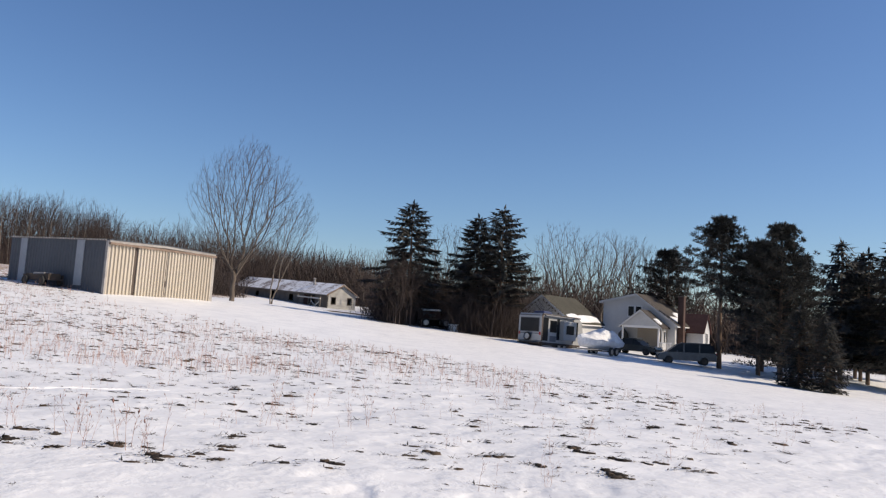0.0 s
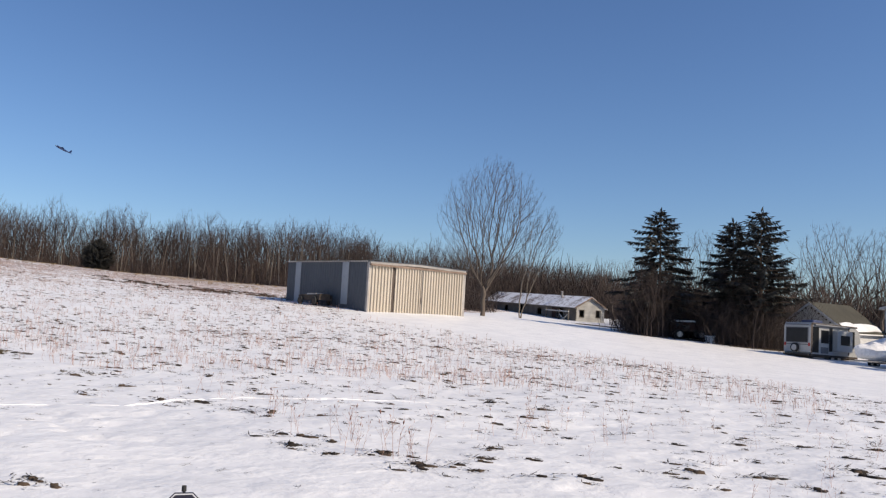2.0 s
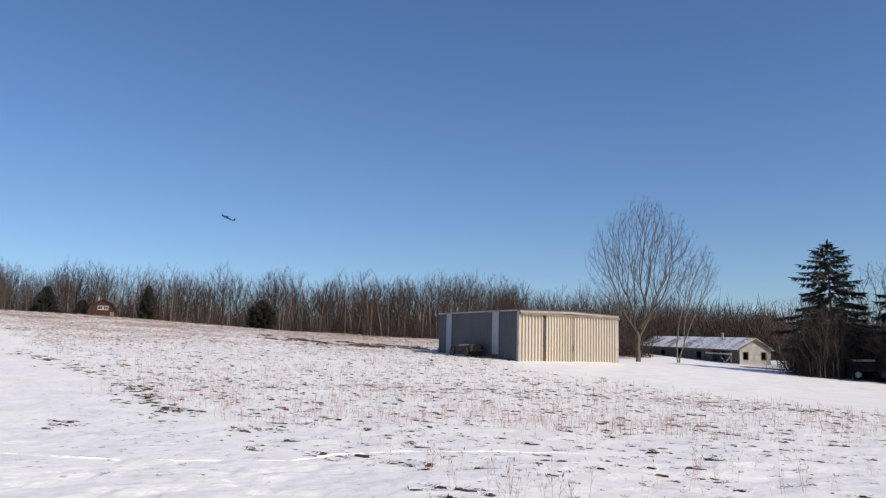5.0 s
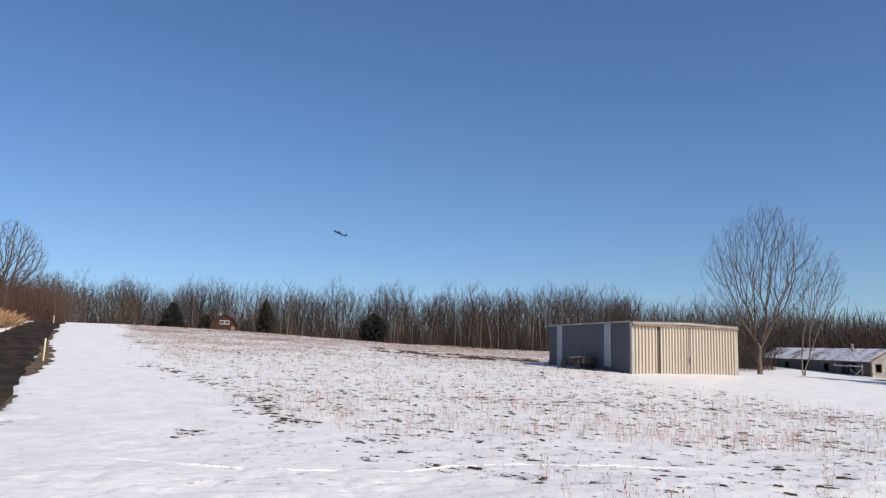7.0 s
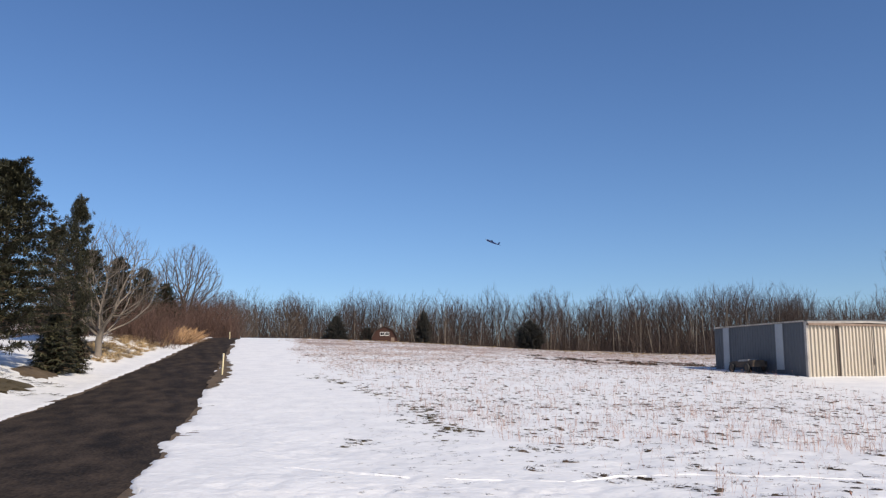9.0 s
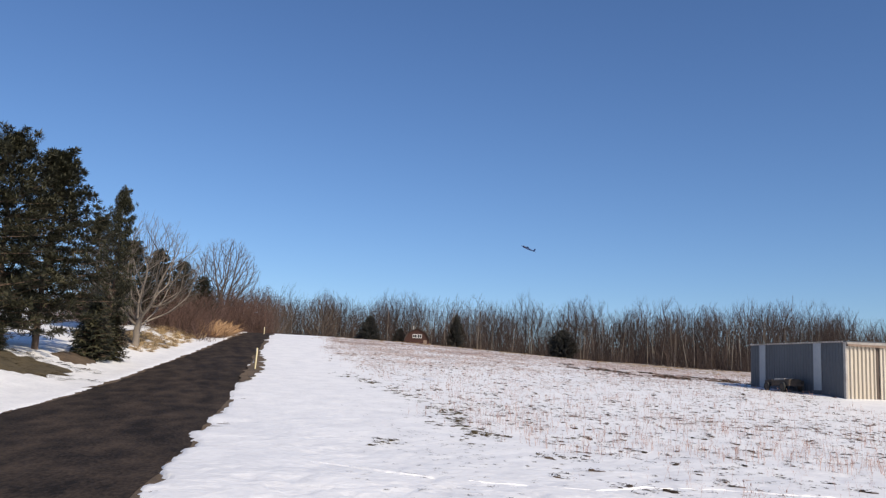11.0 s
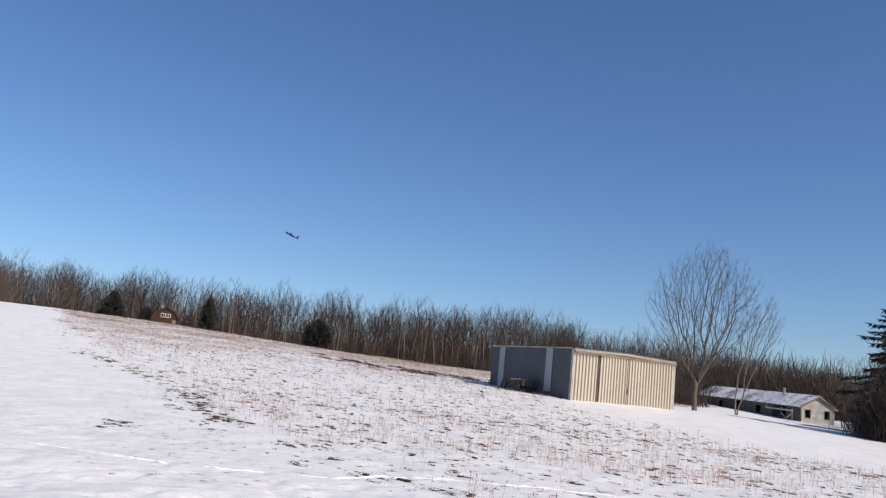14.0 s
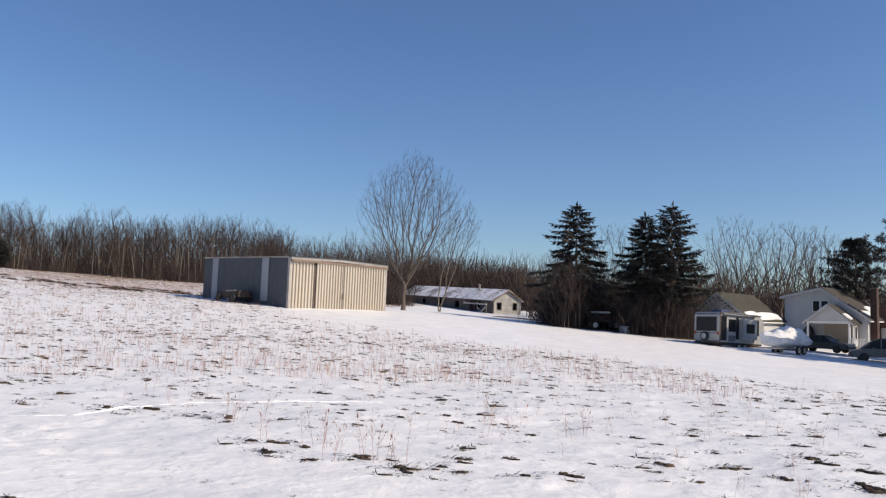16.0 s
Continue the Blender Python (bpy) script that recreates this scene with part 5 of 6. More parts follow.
    part("chimney", Mesh().box(W_ + 0.02, 0.7, -0.8, W_ + 0.62, 1.35, 5.6, c=0.03), BRICK, ob, "red-brown brick chimney up the side wall")
    part("chimney_cap", Mesh().box(W_ - 0.04, 0.64, 5.6, W_ + 0.68, 1.41, 5.72, c=0.02), OLD_WOOD, ob)


garage()
cottage()


def camper():
    m = pose(7.35, 69.6, -0.14, 0, 0, -45) @ pose(0, 0, 0, -2.2, 0, 0) @ Matrix.Diagonal((1.0, 0.9, 1.0, 1))
    ob = thing("travel_trailer", m, "off-white travel trailer parked on the snow", "trailer")
    W_, L_ = 2.45, 6.6
    prof = [(0.15, 0.62), (0.0, 0.75), (0.0, 1.35), (0.0, 2.75), (0.18, 3.02), (5.6, 3.02), (6.35, 2.6), (6.6, 1.5), (6.4, 0.75), (6.2, 0.62)]
    body = Mesh().prism([(a, b) for a, b in reversed(prof)], -W_ / 2, W_ / 2)
    part("body", body, CAMPER, ob)
    # skirt coloured dark to carry on the shade beneath the body
    part("skirt", Mesh().box(-W_ / 2 + 0.02, 0.15, 0.45, W_ / 2 - 0.02, 6.2, 0.63), DARK_STEEL, ob, "skirt coloured dark for the shaded gap beneath the body")
    # two flat dark strips paint the shade of recesses not modelled
    part("corner_shade", Mesh().box(0.02, -0.012, 0.66, 0.22, 0.02, 2.95, m=pose(W_ / 2, 0, 0, 0, 0, 90)), DARK_GAP, ob, "dark strip painted for the shaded recess at the rear corner")
    part("stripe", Mesh().box(4.85, -0.012, 0.7, 4.98, 0.02, 2.9, m=pose(W_ / 2, 0, 0, 0, 0, 90)), DARK_GAP, ob, "dark strip painted for the shaded gap beside the slide-out")
    # dark slab added as the shade under the floor
    part("under_shade", Mesh().box(-1.1, 0.3, 0.20, 1.1, 6.0, 0.45), DARK_STEEL, ob, "dark slab standing in for the shade under the trailer")
    part("bumper", Mesh().box(-1.15, -0.22, 0.48, 1.15, -0.06, 0.62, c=0.02), DARK_STEEL, ob)
    part("rear_window", Mesh().box(-1.0, -0.03, 1.5, 0.95, 0.05, 2.6), GLASS, ob)
    part("rear_band", Mesh().box(-1.2, -0.015, 1.28, 1.2, 0.05, 1.36), CAMPER_GREY, ob)
    part("rear_window_frame", Mesh().box(-1.06, -0.022, 1.44, 1.01, 0.05, 2.66), CAMPER_GREY, ob, "grey window surround")
    part("grab_rail", Mesh().tube([(-1.05, -0.06, 2.86), (1.05, -0.06, 2.86)], [0.025, 0.025], 6, True), DARK_STEEL, ob)
    sp = wheel(ob, -0.05, -0.16, 1.05, 0.36, 0.2, "x")
    sp.matrix_local = pose(-0.1, -0.17, 1.05, 0, 0, 90)
    part("spare_cover", Mesh().tube([(-0.1, -0.29, 1.05), (-0.1, -0.275, 1.05)], [0.2, 0.24], 16, True), CAMPER, ob, "pale cover on the spare wheel")
    sd = pose(W_ / 2, 0, 0, 0, 0, 90)
    part("door", Mesh().box(0.25, -0.02, 0.75, 1.0, 0.03, 2.7, m=sd), GLASS, ob, "grey entry door")
    # two dark windows, with a tall narrow dark band between them
    for a, b, z0, z1 in ((1.3, 2.3, 1.5, 2.5), (2.35, 2.75, 0.9, 2.7), (5.0, 5.7, 1.3, 2.6)):
        part("side_dark_pane", Mesh().box(a, -0.02, z0, b, 0.03, z1, m=sd), GLASS, ob)
    part("roof_edge", Mesh().box(0.1, -0.05, 2.90, 6.0, 0.02, 3.0, m=sd), DARK_STEEL, ob, "dark rolled awning along the roof edge")
    part("step", Mesh().box(0.3, -0.55, 0.30, 0.95, -0.05, 0.36, m=sd), STEEL, ob)
    part("hatch", Mesh().box(1.3, -0.025, 0.72, 2.25, 0.02, 1.2, m=sd), CAMPER_GREY, ob, "grey storage hatch")
    part("slide_window", Mesh().box(3.2, -0.465, 1.45, 4.4, -0.44, 2.2, m=sd), GLASS, ob)
    part("slide_out", Mesh().box(2.8, -0.45, 0.95, 4.8, -0.005, 2.55, m=sd, c=0.03), CAMPER, ob, "boxy slide-out")
    part("awning", Mesh().tube([(W_ / 2 + 0.08, 0.4, 2.85), (W_ / 2 + 0.08, 4.9, 2.85)], [0.09, 0.09], 8, True), CAMPER_GREY, ob)
    part("roof_box", Mesh().box(-0.2, 0.7, 3.02, 0.9, 2.0, 3.25, c=0.06), BLUE_TARP, ob, "dark blue tarpaulin bundle on the roof")
    for v in (2.9, 3.75):
        for u in (-1.1, 1.1):
            wheel(ob, u, v, 0.36, 0.36, 0.22)
    for u in (-0.55, 0.55):
        part("tail_lamp", Mesh().box(u * 2 - 0.08, -0.04, 1.2, u * 2 + 0.08, 0.0, 1.45), RED_LAMP, ob)
    part("hitch", Mesh().tube([(-0.8, 6.3, 0.5), (0, 7.5, 0.5), (0.8, 6.3, 0.5)], [0.05, 0.05, 0.05], 6), DARK_STEEL, ob)
    part("jack", Mesh().tube([(0, 7.3, 0.0), (0, 7.3, 0.8)], [0.04, 0.04], 6, True), STEEL, ob)


camper()


def covered_boat():
    x, y = at(-10.65, 68.0)
    ob = thing("boat_on_trailer", pose(x, y, float(land(x, y)) - 0.05, 0, 0, 132) @ Matrix.Diagonal((1.0, 0.84, 1.06, 1)), "boat under a silver-white tarpaulin on a trailer", "boat")
    # local +y is the bow
    n, m_ = 15, 9
    tarp = Mesh()
    for i in range(n):
        t = i / (n - 1)
        yy = -2.7 + 5.4 * t
        half = 1.1 * (1 - 0.8 * max(0, (t - 0.45) / 0.55) ** 2.6) + 0.05
        ridge = float(np.interp(t, (0, 0.07, 0.16, 0.45, 0.58, 0.85, 1.0), (1.30, 1.55, 1.92, 1.98, 1.72, 1.58, 1.42)))
        for j in range(m_):
            u = j / (m_ - 1) * 2 - 1
            sag = 0.09 * math.sin(7 * t * math.pi + 2 * u) * (1 - u * u)
            z = 0.95 + (ridge - 0.95) * (1 - abs(u) ** 3.4) + sag + 0.05 * math.sin(23 * t + 7 * u) + 0.35 * t * abs(u) ** 3
            tarp.v.append((u * half, yy, z))
    tarp.f = [(i * m_ + j, i * m_ + j + 1, (i + 1) * m_ + j + 1, (i + 1) * m_ + j) for i in range(n - 1) for j in range(m_ - 1)]
    k = len(tarp.v)
    tarp.f.append(tuple(range(m_ - 1, -1, -1)))
    tarp.f.append(tuple(range((n - 1) * m_, n * m_)))
    part("tarpaulin", tarp, TARP, ob, "wrinkled silver-white tarpaulin")
    hull = Mesh()
    secs = 9
    for i in range(secs):
        t = i / (secs - 1)
        yy = -2.68 + 5.3 * t
        half = 1.05 * (1 - 0.8 * max(0, (t - 0.45) / 0.55) ** 2.6) + 0.03
        keel = 0.50 + 0.55 * max(0, t - 0.55) ** 1.5
        lift = 0.35 * t
        hull.v.extend(((-half, yy, 1.0 + lift), (-half * 0.9, yy, 0.72 + lift * 0.7), (0, yy, keel), (half * 0.9, yy, 0.72 + lift * 0.7), (half, yy, 1.0 + lift)))
    hull.f = [tuple(range(secs * 5 - 1, secs * 5 - 6, -1))] + [(i * 5 + j, (i + 1) * 5 + j, (i + 1) * 5 + j + 1, i * 5 + j + 1) for i in range(secs - 1) for j in range(4)] + [(0, 1, 2, 3, 4)]
    part("hull", hull, TARP, ob, smooth=True)
    for u in (-0.55, 0.55):
        part("trailer_rail", Mesh().box(u - 0.05, -2.6, 0.40, u + 0.05, 2.2, 0.5), STEEL, ob)
    part("trailer_tongue", Mesh().tube([(-0.55, 2.2, 0.45), (0, 3.6, 0.45), (0.55, 2.2, 0.45)], [0.05, 0.05, 0.05], 6), STEEL, ob)
    for yy in (-1.4, -0.65):
        part("axle", Mesh().tube([(-1.0, yy, 0.32), (1.0, yy, 0.32)], [0.04, 0.04], 6, True), DARK_STEEL, ob)
        for u in (-1.05, 1.05):
            wheel(ob, u, yy, 0.32, 0.32, 0.2)
    part("outboard", Mesh().box(-0.22, -3.1, 0.7, 0.22, -2.7, 1.5, c=0.06), DARK_STEEL, ob)


covered_boat()


def car(name, m, label, paint, L_, W_, profile, cabin, group=""):
    """profile: (y, z) side outline of the lower body; cabin: (y, z) outline of the glasshouse. The front is at +y."""
    ob = thing(name, m, label, "car", group)
    b = Mesh()
    hw = W_ / 2
    n = len(profile)
    for x, k in ((-hw, 0.0), (-hw + 0.12, 0.06), (hw - 0.12, 0.06), (hw, 0.0)):
        cy, cz = 0.0, 0.7
        b.v.extend((x, cy + (y - cy) * (1 if k else 0.975), cz + (z - cz) * (1 if k else 0.93)) for y, z in profile)
    for s in range(3):
        b.f.extend((s * n + i, s * n + (i + 1) % n, (s + 1) * n + (i + 1) % n, (s + 1) * n + i) for i in range(n))
    b.f.extend((tuple(range(n - 1, -1, -1)), tuple(3 * n + i for i in range(n))))
    part("body", b, paint, ob)
    g = Mesh()
    n = len(cabin)
    for x, s in ((-hw + 0.05, 0), (-hw + 0.22, 1), (hw - 0.22, 1), (hw - 0.05, 0)):
        zt = max(z for _, z in cabin)
        zb = min(z for _, z in cabin)
        g.v.extend((x if (z < zb + 0.1 or s) else x * 0.86, y, z) for y, z in cabin)
    for s in range(3):
        g.f.extend((s * n + i, s * n + (i + 1) % n, (s + 1) * n + (i + 1) % n, (s + 1) * n + i) for i in range(n))
    g.f.extend((tuple(range(n - 1, -1, -1)), tuple(3 * n + i for i in range(n))))
    part("glasshouse", g, GLASS, ob, "dark car windows")
    zt = max(z for _, z in cabin)
    ys = [y for y, z in cabin if z > zt - 0.12]
    part("roof", Mesh().box(-hw * 0.80, min(ys) - 0.1, zt - 0.03, hw * 0.80, max(ys) + 0.1, zt + 0.05, c=0.03), paint, ob)
    y0, y1 = min(y for y, _ in cabin), max(y for y, _ in cabin)
    for u in (0.33, 0.66):
        yy = y0 + (y1 - y0) * u
        for sx_ in (-1, 1):
            part("pillar", Mesh().box(sx_ * hw * 0.90 - 0.04, yy - 0.05, 0.95, sx_ * hw * 0.90 + 0.04, yy + 0.05, zt), paint, ob)
    for yy in (-L_ * 0.29, L_ * 0.31):
        for u in (-hw + 0.08, hw - 0.08):
            wheel(ob, u, yy, 0.34, 0.34, 0.22, rim_mat=DARK_STEEL)
    for u in (-hw + 0.3, hw - 0.3):
        part("headlight", Mesh().box(u - 0.18, L_ / 2 - 0.09, 0.68, u + 0.18, L_ / 2 - 0.01, 0.84), STEEL, ob)
        part("tail_lamp", Mesh().box(u - 0.12, -L_ / 2 - 0.01, 0.78, u + 0.12, -L_ / 2 + 0.06, 1.05), RED_LAMP, ob)
    part("bumper", Mesh().box(-hw + 0.1, L_ / 2 - 0.08, 0.35, hw - 0.1, L_ / 2 + 0.05, 0.58, c=0.03), DARK_GAP, ob)
    part("bumper", Mesh().box(-hw + 0.1, -L_ / 2 - 0.05, 0.38, hw - 0.1, -L_ / 2 + 0.08, 0.62, c=0.03), DARK_GAP, ob)
    for u in (-1, 1):
        part("mirror", Mesh().box(u * hw - 0.09, L_ * 0.16, 1.0, u * hw + 0.09, L_ * 0.16 + 0.12, 1.15, c=0.02), paint, ob)
    return ob


x, y = at(-16.5, 71.5)
car("minivan", pose(x, y, float(land(x, y)), 0, 0, 80), "slate-blue minivan parked on the snow", CAR_BLUE, 4.7, 1.85,
    [(-2.35, 0.35), (2.30, 0.32), (2.38, 0.55), (2.30, 0.80), (1.35, 1.02), (-2.25, 1.05), (-2.38, 0.80)],
    [(-2.22, 1.03), (1.55, 1.0), (0.75, 1.62), (0.30, 1.72), (-1.75, 1.74), (-2.10, 1.60)])
x, y = at(-13.2, 77.0)
car("sedan", pose(x, y, float(land(x, y)), 0, 0, -128), "dark sedan parked beside the porch, snow on its hood", CAR_DARK, 4.6, 1.75,
    [(-2.3, 0.35), (2.25, 0.32), (2.32, 0.52), (2.25, 0.72), (1.1, 0.90), (-1.3, 0.95), (-2.25, 0.90), (-2.33, 0.7)],
    [(-1.7, 0.93), (1.1, 0.89), (0.35, 1.36), (-0.1, 1.42), (-0.85, 1.40)])


def gambrel_cabin():
    m = on_land(50.3, 192, 50.3, 0.5)
    ob = thing("gambrel_cabin", m, "small dark red gambrel-roofed cabin before the woods", "cabin")
    sx = Matrix(((0, 1, 0, 0), (1, 0, 0, 0), (0, 0, 1, 0), (0, 0, 0, 1)))
    out = [(-2.9, 0), (-2.9, 1.9), (-1.9, 3.6), (0, 4.5), (1.9, 3.6), (2.9, 1.9), (2.9, 0)]
    part("wall", Mesh().prism(out, 0, 7, m=sx), BARN_RED, ob)
    for a, b in zip(out[1:5], out[2:6]):
        dx, dz = b[0] - a[0], b[1] - a[1]
        ln = math.hypot(dx, dz)
        nx, nz = -dz / ln * 0.16, dx / ln * 0.16
        part("roof", Mesh().prism([a, b, (b[0] + nx, b[1] + nz), (a[0] + nx, a[1] + nz)], -0.35, 7.3, m=sx), SHINGLE_BROWN, ob)
    window(ob, -0.95, 2.4, -0.1, 3.1, -0.04, bars=1)
    window(ob, 0.15, 2.4, 1.0, 3.1, -0.04, bars=1)
    part("door", Mesh().box(1.5, -0.07, 0, 2.3, 0.0, 1.9), TRIM_BROWN, ob, "brown cabin door")
    part("flue", Mesh().tube([(-0.9, 2, 3.9), (-0.9, 2, 5.2)], [0.16, 0.16], 8, True), TRIM_PALE, ob)


gambrel_cabin()


def farm_wagon():
    """Old machinery left under the spruces, snow on top."""
    x, y = at(0.7, 80)
    ob = thing("farm_wagon", pose(x, y, float(land(x, y)), 0, 0, 15), "old rusty-red farm wagon under the spruces, snow on top", "wagon")
    part("bed", Mesh().box(-1.4, -0.8, 0.7, 1.2, 0.8, 0.85), DARK_STEEL, ob)
    part("box", Mesh().box(-1.3, -0.75, 0.85, 0.6, 0.75, 1.55, c=0.05), BARN_RED, ob)
    part("hood", Mesh().box(0.65, -0.4, 0.85, 1.7, 0.4, 1.35, c=0.08), BARN_RED, ob)
    part("snow_cap", Mesh().box(-1.35, -0.78, 1.55, 0.62, 0.78, 1.72, c=0.1), SNOW, ob, "cap of snow")
    for u in (-0.9, 1.1):
        for v in (-0.9, 0.9):
            wheel(ob, u, v, 0.42, 0.42, 0.22, "y")


farm_wagon()
x, y = at(-0.75, 77)
box_ = thing("bee_box", pose(x, y, float(land(x, y)), 0, 0, 20), "small white wooden box on the ground by the spruces", "box")
part("body", Mesh().box(-0.35, -0.3, 0, 0.35, 0.3, 0.55, c=0.02), WHITE_TRIM, box_)
part("lid", Mesh().box(-0.4, -0.35, 0.55, 0.4, 0.35, 0.63, c=0.02), WHITE_TRIM, box_)


# ---------------------------------------------------------------- small things
def marker_post(az, d, height, label, lean=0):
    x, y = at(az, d)
    ob = thing("marker_stake", pose(x, y, float(land(x, y)), 0, lean, 0), label, "stake", "stakes along the lane")
    part("stake", Mesh().box(-0.045, -0.045, -0.3, 0.045, 0.045, height, c=0.012), STAKE_YELLOW, ob)
    part("reflector", Mesh().box(-0.05, -0.055, height - 0.22, 0.05, -0.046, height - 0.06), SIGN_WHITE, ob)


marker_post(61.15, 58, 1.45, "pale yellow marker stake at the edge of the lane", 4)
marker_post(60.75, 112, 0.9, "short pale stake far up the lane")
marker_post(63.4, 118, 0.9, "short pale stake far up the lane")


def yard_sign():
    """The small eight-sided sign on a stake close to the camera."""
    d = 4.3
    x, y = at(34.0, d)
    z0 = float(land(x, y) + micro(x, y))
    up = 0.765 - 0.135 - z0
    ob = thing("yard_sign", pose(x, y, z0, 0, 0, 34), "small eight-sided navy yard sign with white border on a stake", "sign")
    w, zc = 0.105, up

    def octagon(r, y0, y1):
        k = r * math.tan(math.pi / 8)
        ring = [(-k, -r), (k, -r), (r, -k), (r, k), (k, r), (-k, r), (-r, k), (-r, -k)]
        m = Mesh()
        m.v = [(a, y0, zc + b) for a, b in ring] + [(a, y1, zc + b) for a, b in ring]
        m.f = [tuple(range(8)), tuple(range(15, 7, -1))] + [(i, i + 8, (i + 1) % 8 + 8, (i + 1) % 8) for i in range(8)]
        return m
    part("plate", octagon(w, -0.004, 0.004), SIGN_NAVY, ob)
    part("border", octagon(w * 0.955, -0.006, -0.0045), SIGN_WHITE, ob, "thin white border")
    part("face", octagon(w * 0.90, -0.0085, -0.0065), SIGN_NAVY, ob)
    disc = Mesh()
    for r, yy, mt, nm in ((0.042, -0.0105, SIGN_RED, "emblem"), (0.020, -0.0125, SIGN_WHITE, "emblem_centre")):
        n = 20
        m = Mesh()
        m.v = [(r * math.cos(6.2832 * k / n), yy + 0.0018, zc + 0.035 + r * math.sin(6.2832 * k / n)) for k in range(n)] + [(r * math.cos(6.2832 * k / n), yy, zc + 0.035 + r * math.sin(6.2832 * k / n)) for k in range(n)]
        m.f = [tuple(range(n, 2 * n))] + [(k, (k + 1) % n, n + (k + 1) % n, n + k) for k in range(n)]
        part(nm, m, mt, ob)
    for k in range(3):
        part("printed_bar", Mesh().box(-0.06 + 0.01 * k, -0.0105, zc - 0.035 - 0.018 * k, 0.06 - 0.01 * k, -0.0088, zc - 0.025 - 0.018 * k), SIGN_WHITE, ob)
    part("stake", Mesh().tube([(0, 0.014, -0.15), (0, 0.014, zc + w + 0.004)], [0.008, 0.008], 8, True), DARK_STEEL, ob)
    part("cap", Mesh().tube([(0, 0.014, zc + w + 0.003), (0, 0.014, zc + w + 0.030)], [0.0125, 0.0115], 10, True), RUBBER, ob, "black cap on the stake")


yard_sign()


def model_plane():
    """The flown model aircraft, banking over the field."""
    d = 48.0
    x, y = at(42.75, d)
    z = 1.6 + d * math.tan(radians(10.1))
    ob = thing("model_airplane", pose(x, y, z, 0, 0, 42.75) @ pose(0, 0, 0, 8, 26, 0) @ pose(0, 0, 0, 0, 0, 62) @ Matrix.Diagonal((0.86, 0.86, 0.86, 1)), "dark blue model airplane flying in a bank", "airplane")
    # local +y is the nose
    part("fuselage", Mesh().tube([(0, 0.52, 0), (0, 0.48, 0), (0, 0.25, 0.01), (0, -0.1, 0.015), (0, -0.5, 0.03)], [0.02, 0.055, 0.07, 0.06, 0.02], 10, True), PLANE_BLUE, ob, smooth=True)
    for s in (-1, 1):
        w = Mesh()
        pts = [(0.0, 0.20, 0), (s * 0.60, 0.13, 0.05), (s * 0.60, 0.0, 0.05), (0.0, -0.06, 0)]
        w.v = [(a, b, c + 0.012) for a, b, c in pts] + [(a, b, c - 0.012) for a, b, c in pts]
        w.f = [(0, 1, 2, 3), (7, 6, 5, 4)] + [(k, 4 + k, 4 + (k + 1) % 4, (k + 1) % 4) for k in range(4)]
        part("wing", w, PLANE_BLUE, ob)
        part("wing_band", Mesh().box(s * 0.50 - 0.03, 0.0, 0.054, s * 0.50 + 0.03, 0.13, 0.064), PLANE_YELLOW, ob, "yellow wing band")
        t = Mesh().box(min(0, s * 0.22), -0.52, 0.025, max(0, s * 0.22), -0.40, 0.04)
        part("tailplane", t, PLANE_BLUE, ob)
    part("fin", Mesh().prism([(-0.54, 0.03), (-0.38, 0.03), (-0.46, 0.22), (-0.54, 0.22)], -0.008, 0.008), PLANE_BLUE, ob)
    part("canopy", Mesh().tube([(0, 0.24, 0.06), (0, 0.12, 0.10), (0, -0.04, 0.06)], [0.01, 0.045, 0.01], 8), GLASS, ob, smooth=True)
    part("spinner", Mesh().tube([(0, 0.52, 0), (0, 0.58, 0)], [0.03, 0.006], 8, True), PLANE_YELLOW, ob)
    part("propeller", Mesh().box(-0.13, 0.535, -0.012, 0.13, 0.545, 0.012), RUBBER, ob)


model_plane()

# ---------------------------------------------------------------- weeds, grass and bare patches
def tuft(seed, n=16, length=0.30, flat=0.5, w=0.012):
    """A matted clump of dead grass blades."""
    rng = random.Random(seed)
    m = Mesh()
    for k in range(n):
        a = rng.random() * 6.283
        d = Vector((math.cos(a), math.sin(a) * 0.7, rng.uniform(0.15, 1.0) * (1 - flat) + 0.08))
        p = Vector((rng.gauss(0, 0.10), rng.gauss(0, 0.06), -0.02))
        ln = length * rng.uniform(0.5, 1.2)
        m.spike(p, d, ln, w * rng.uniform(0.7, 1.6), ln * 0.25)
    return arrays(m)


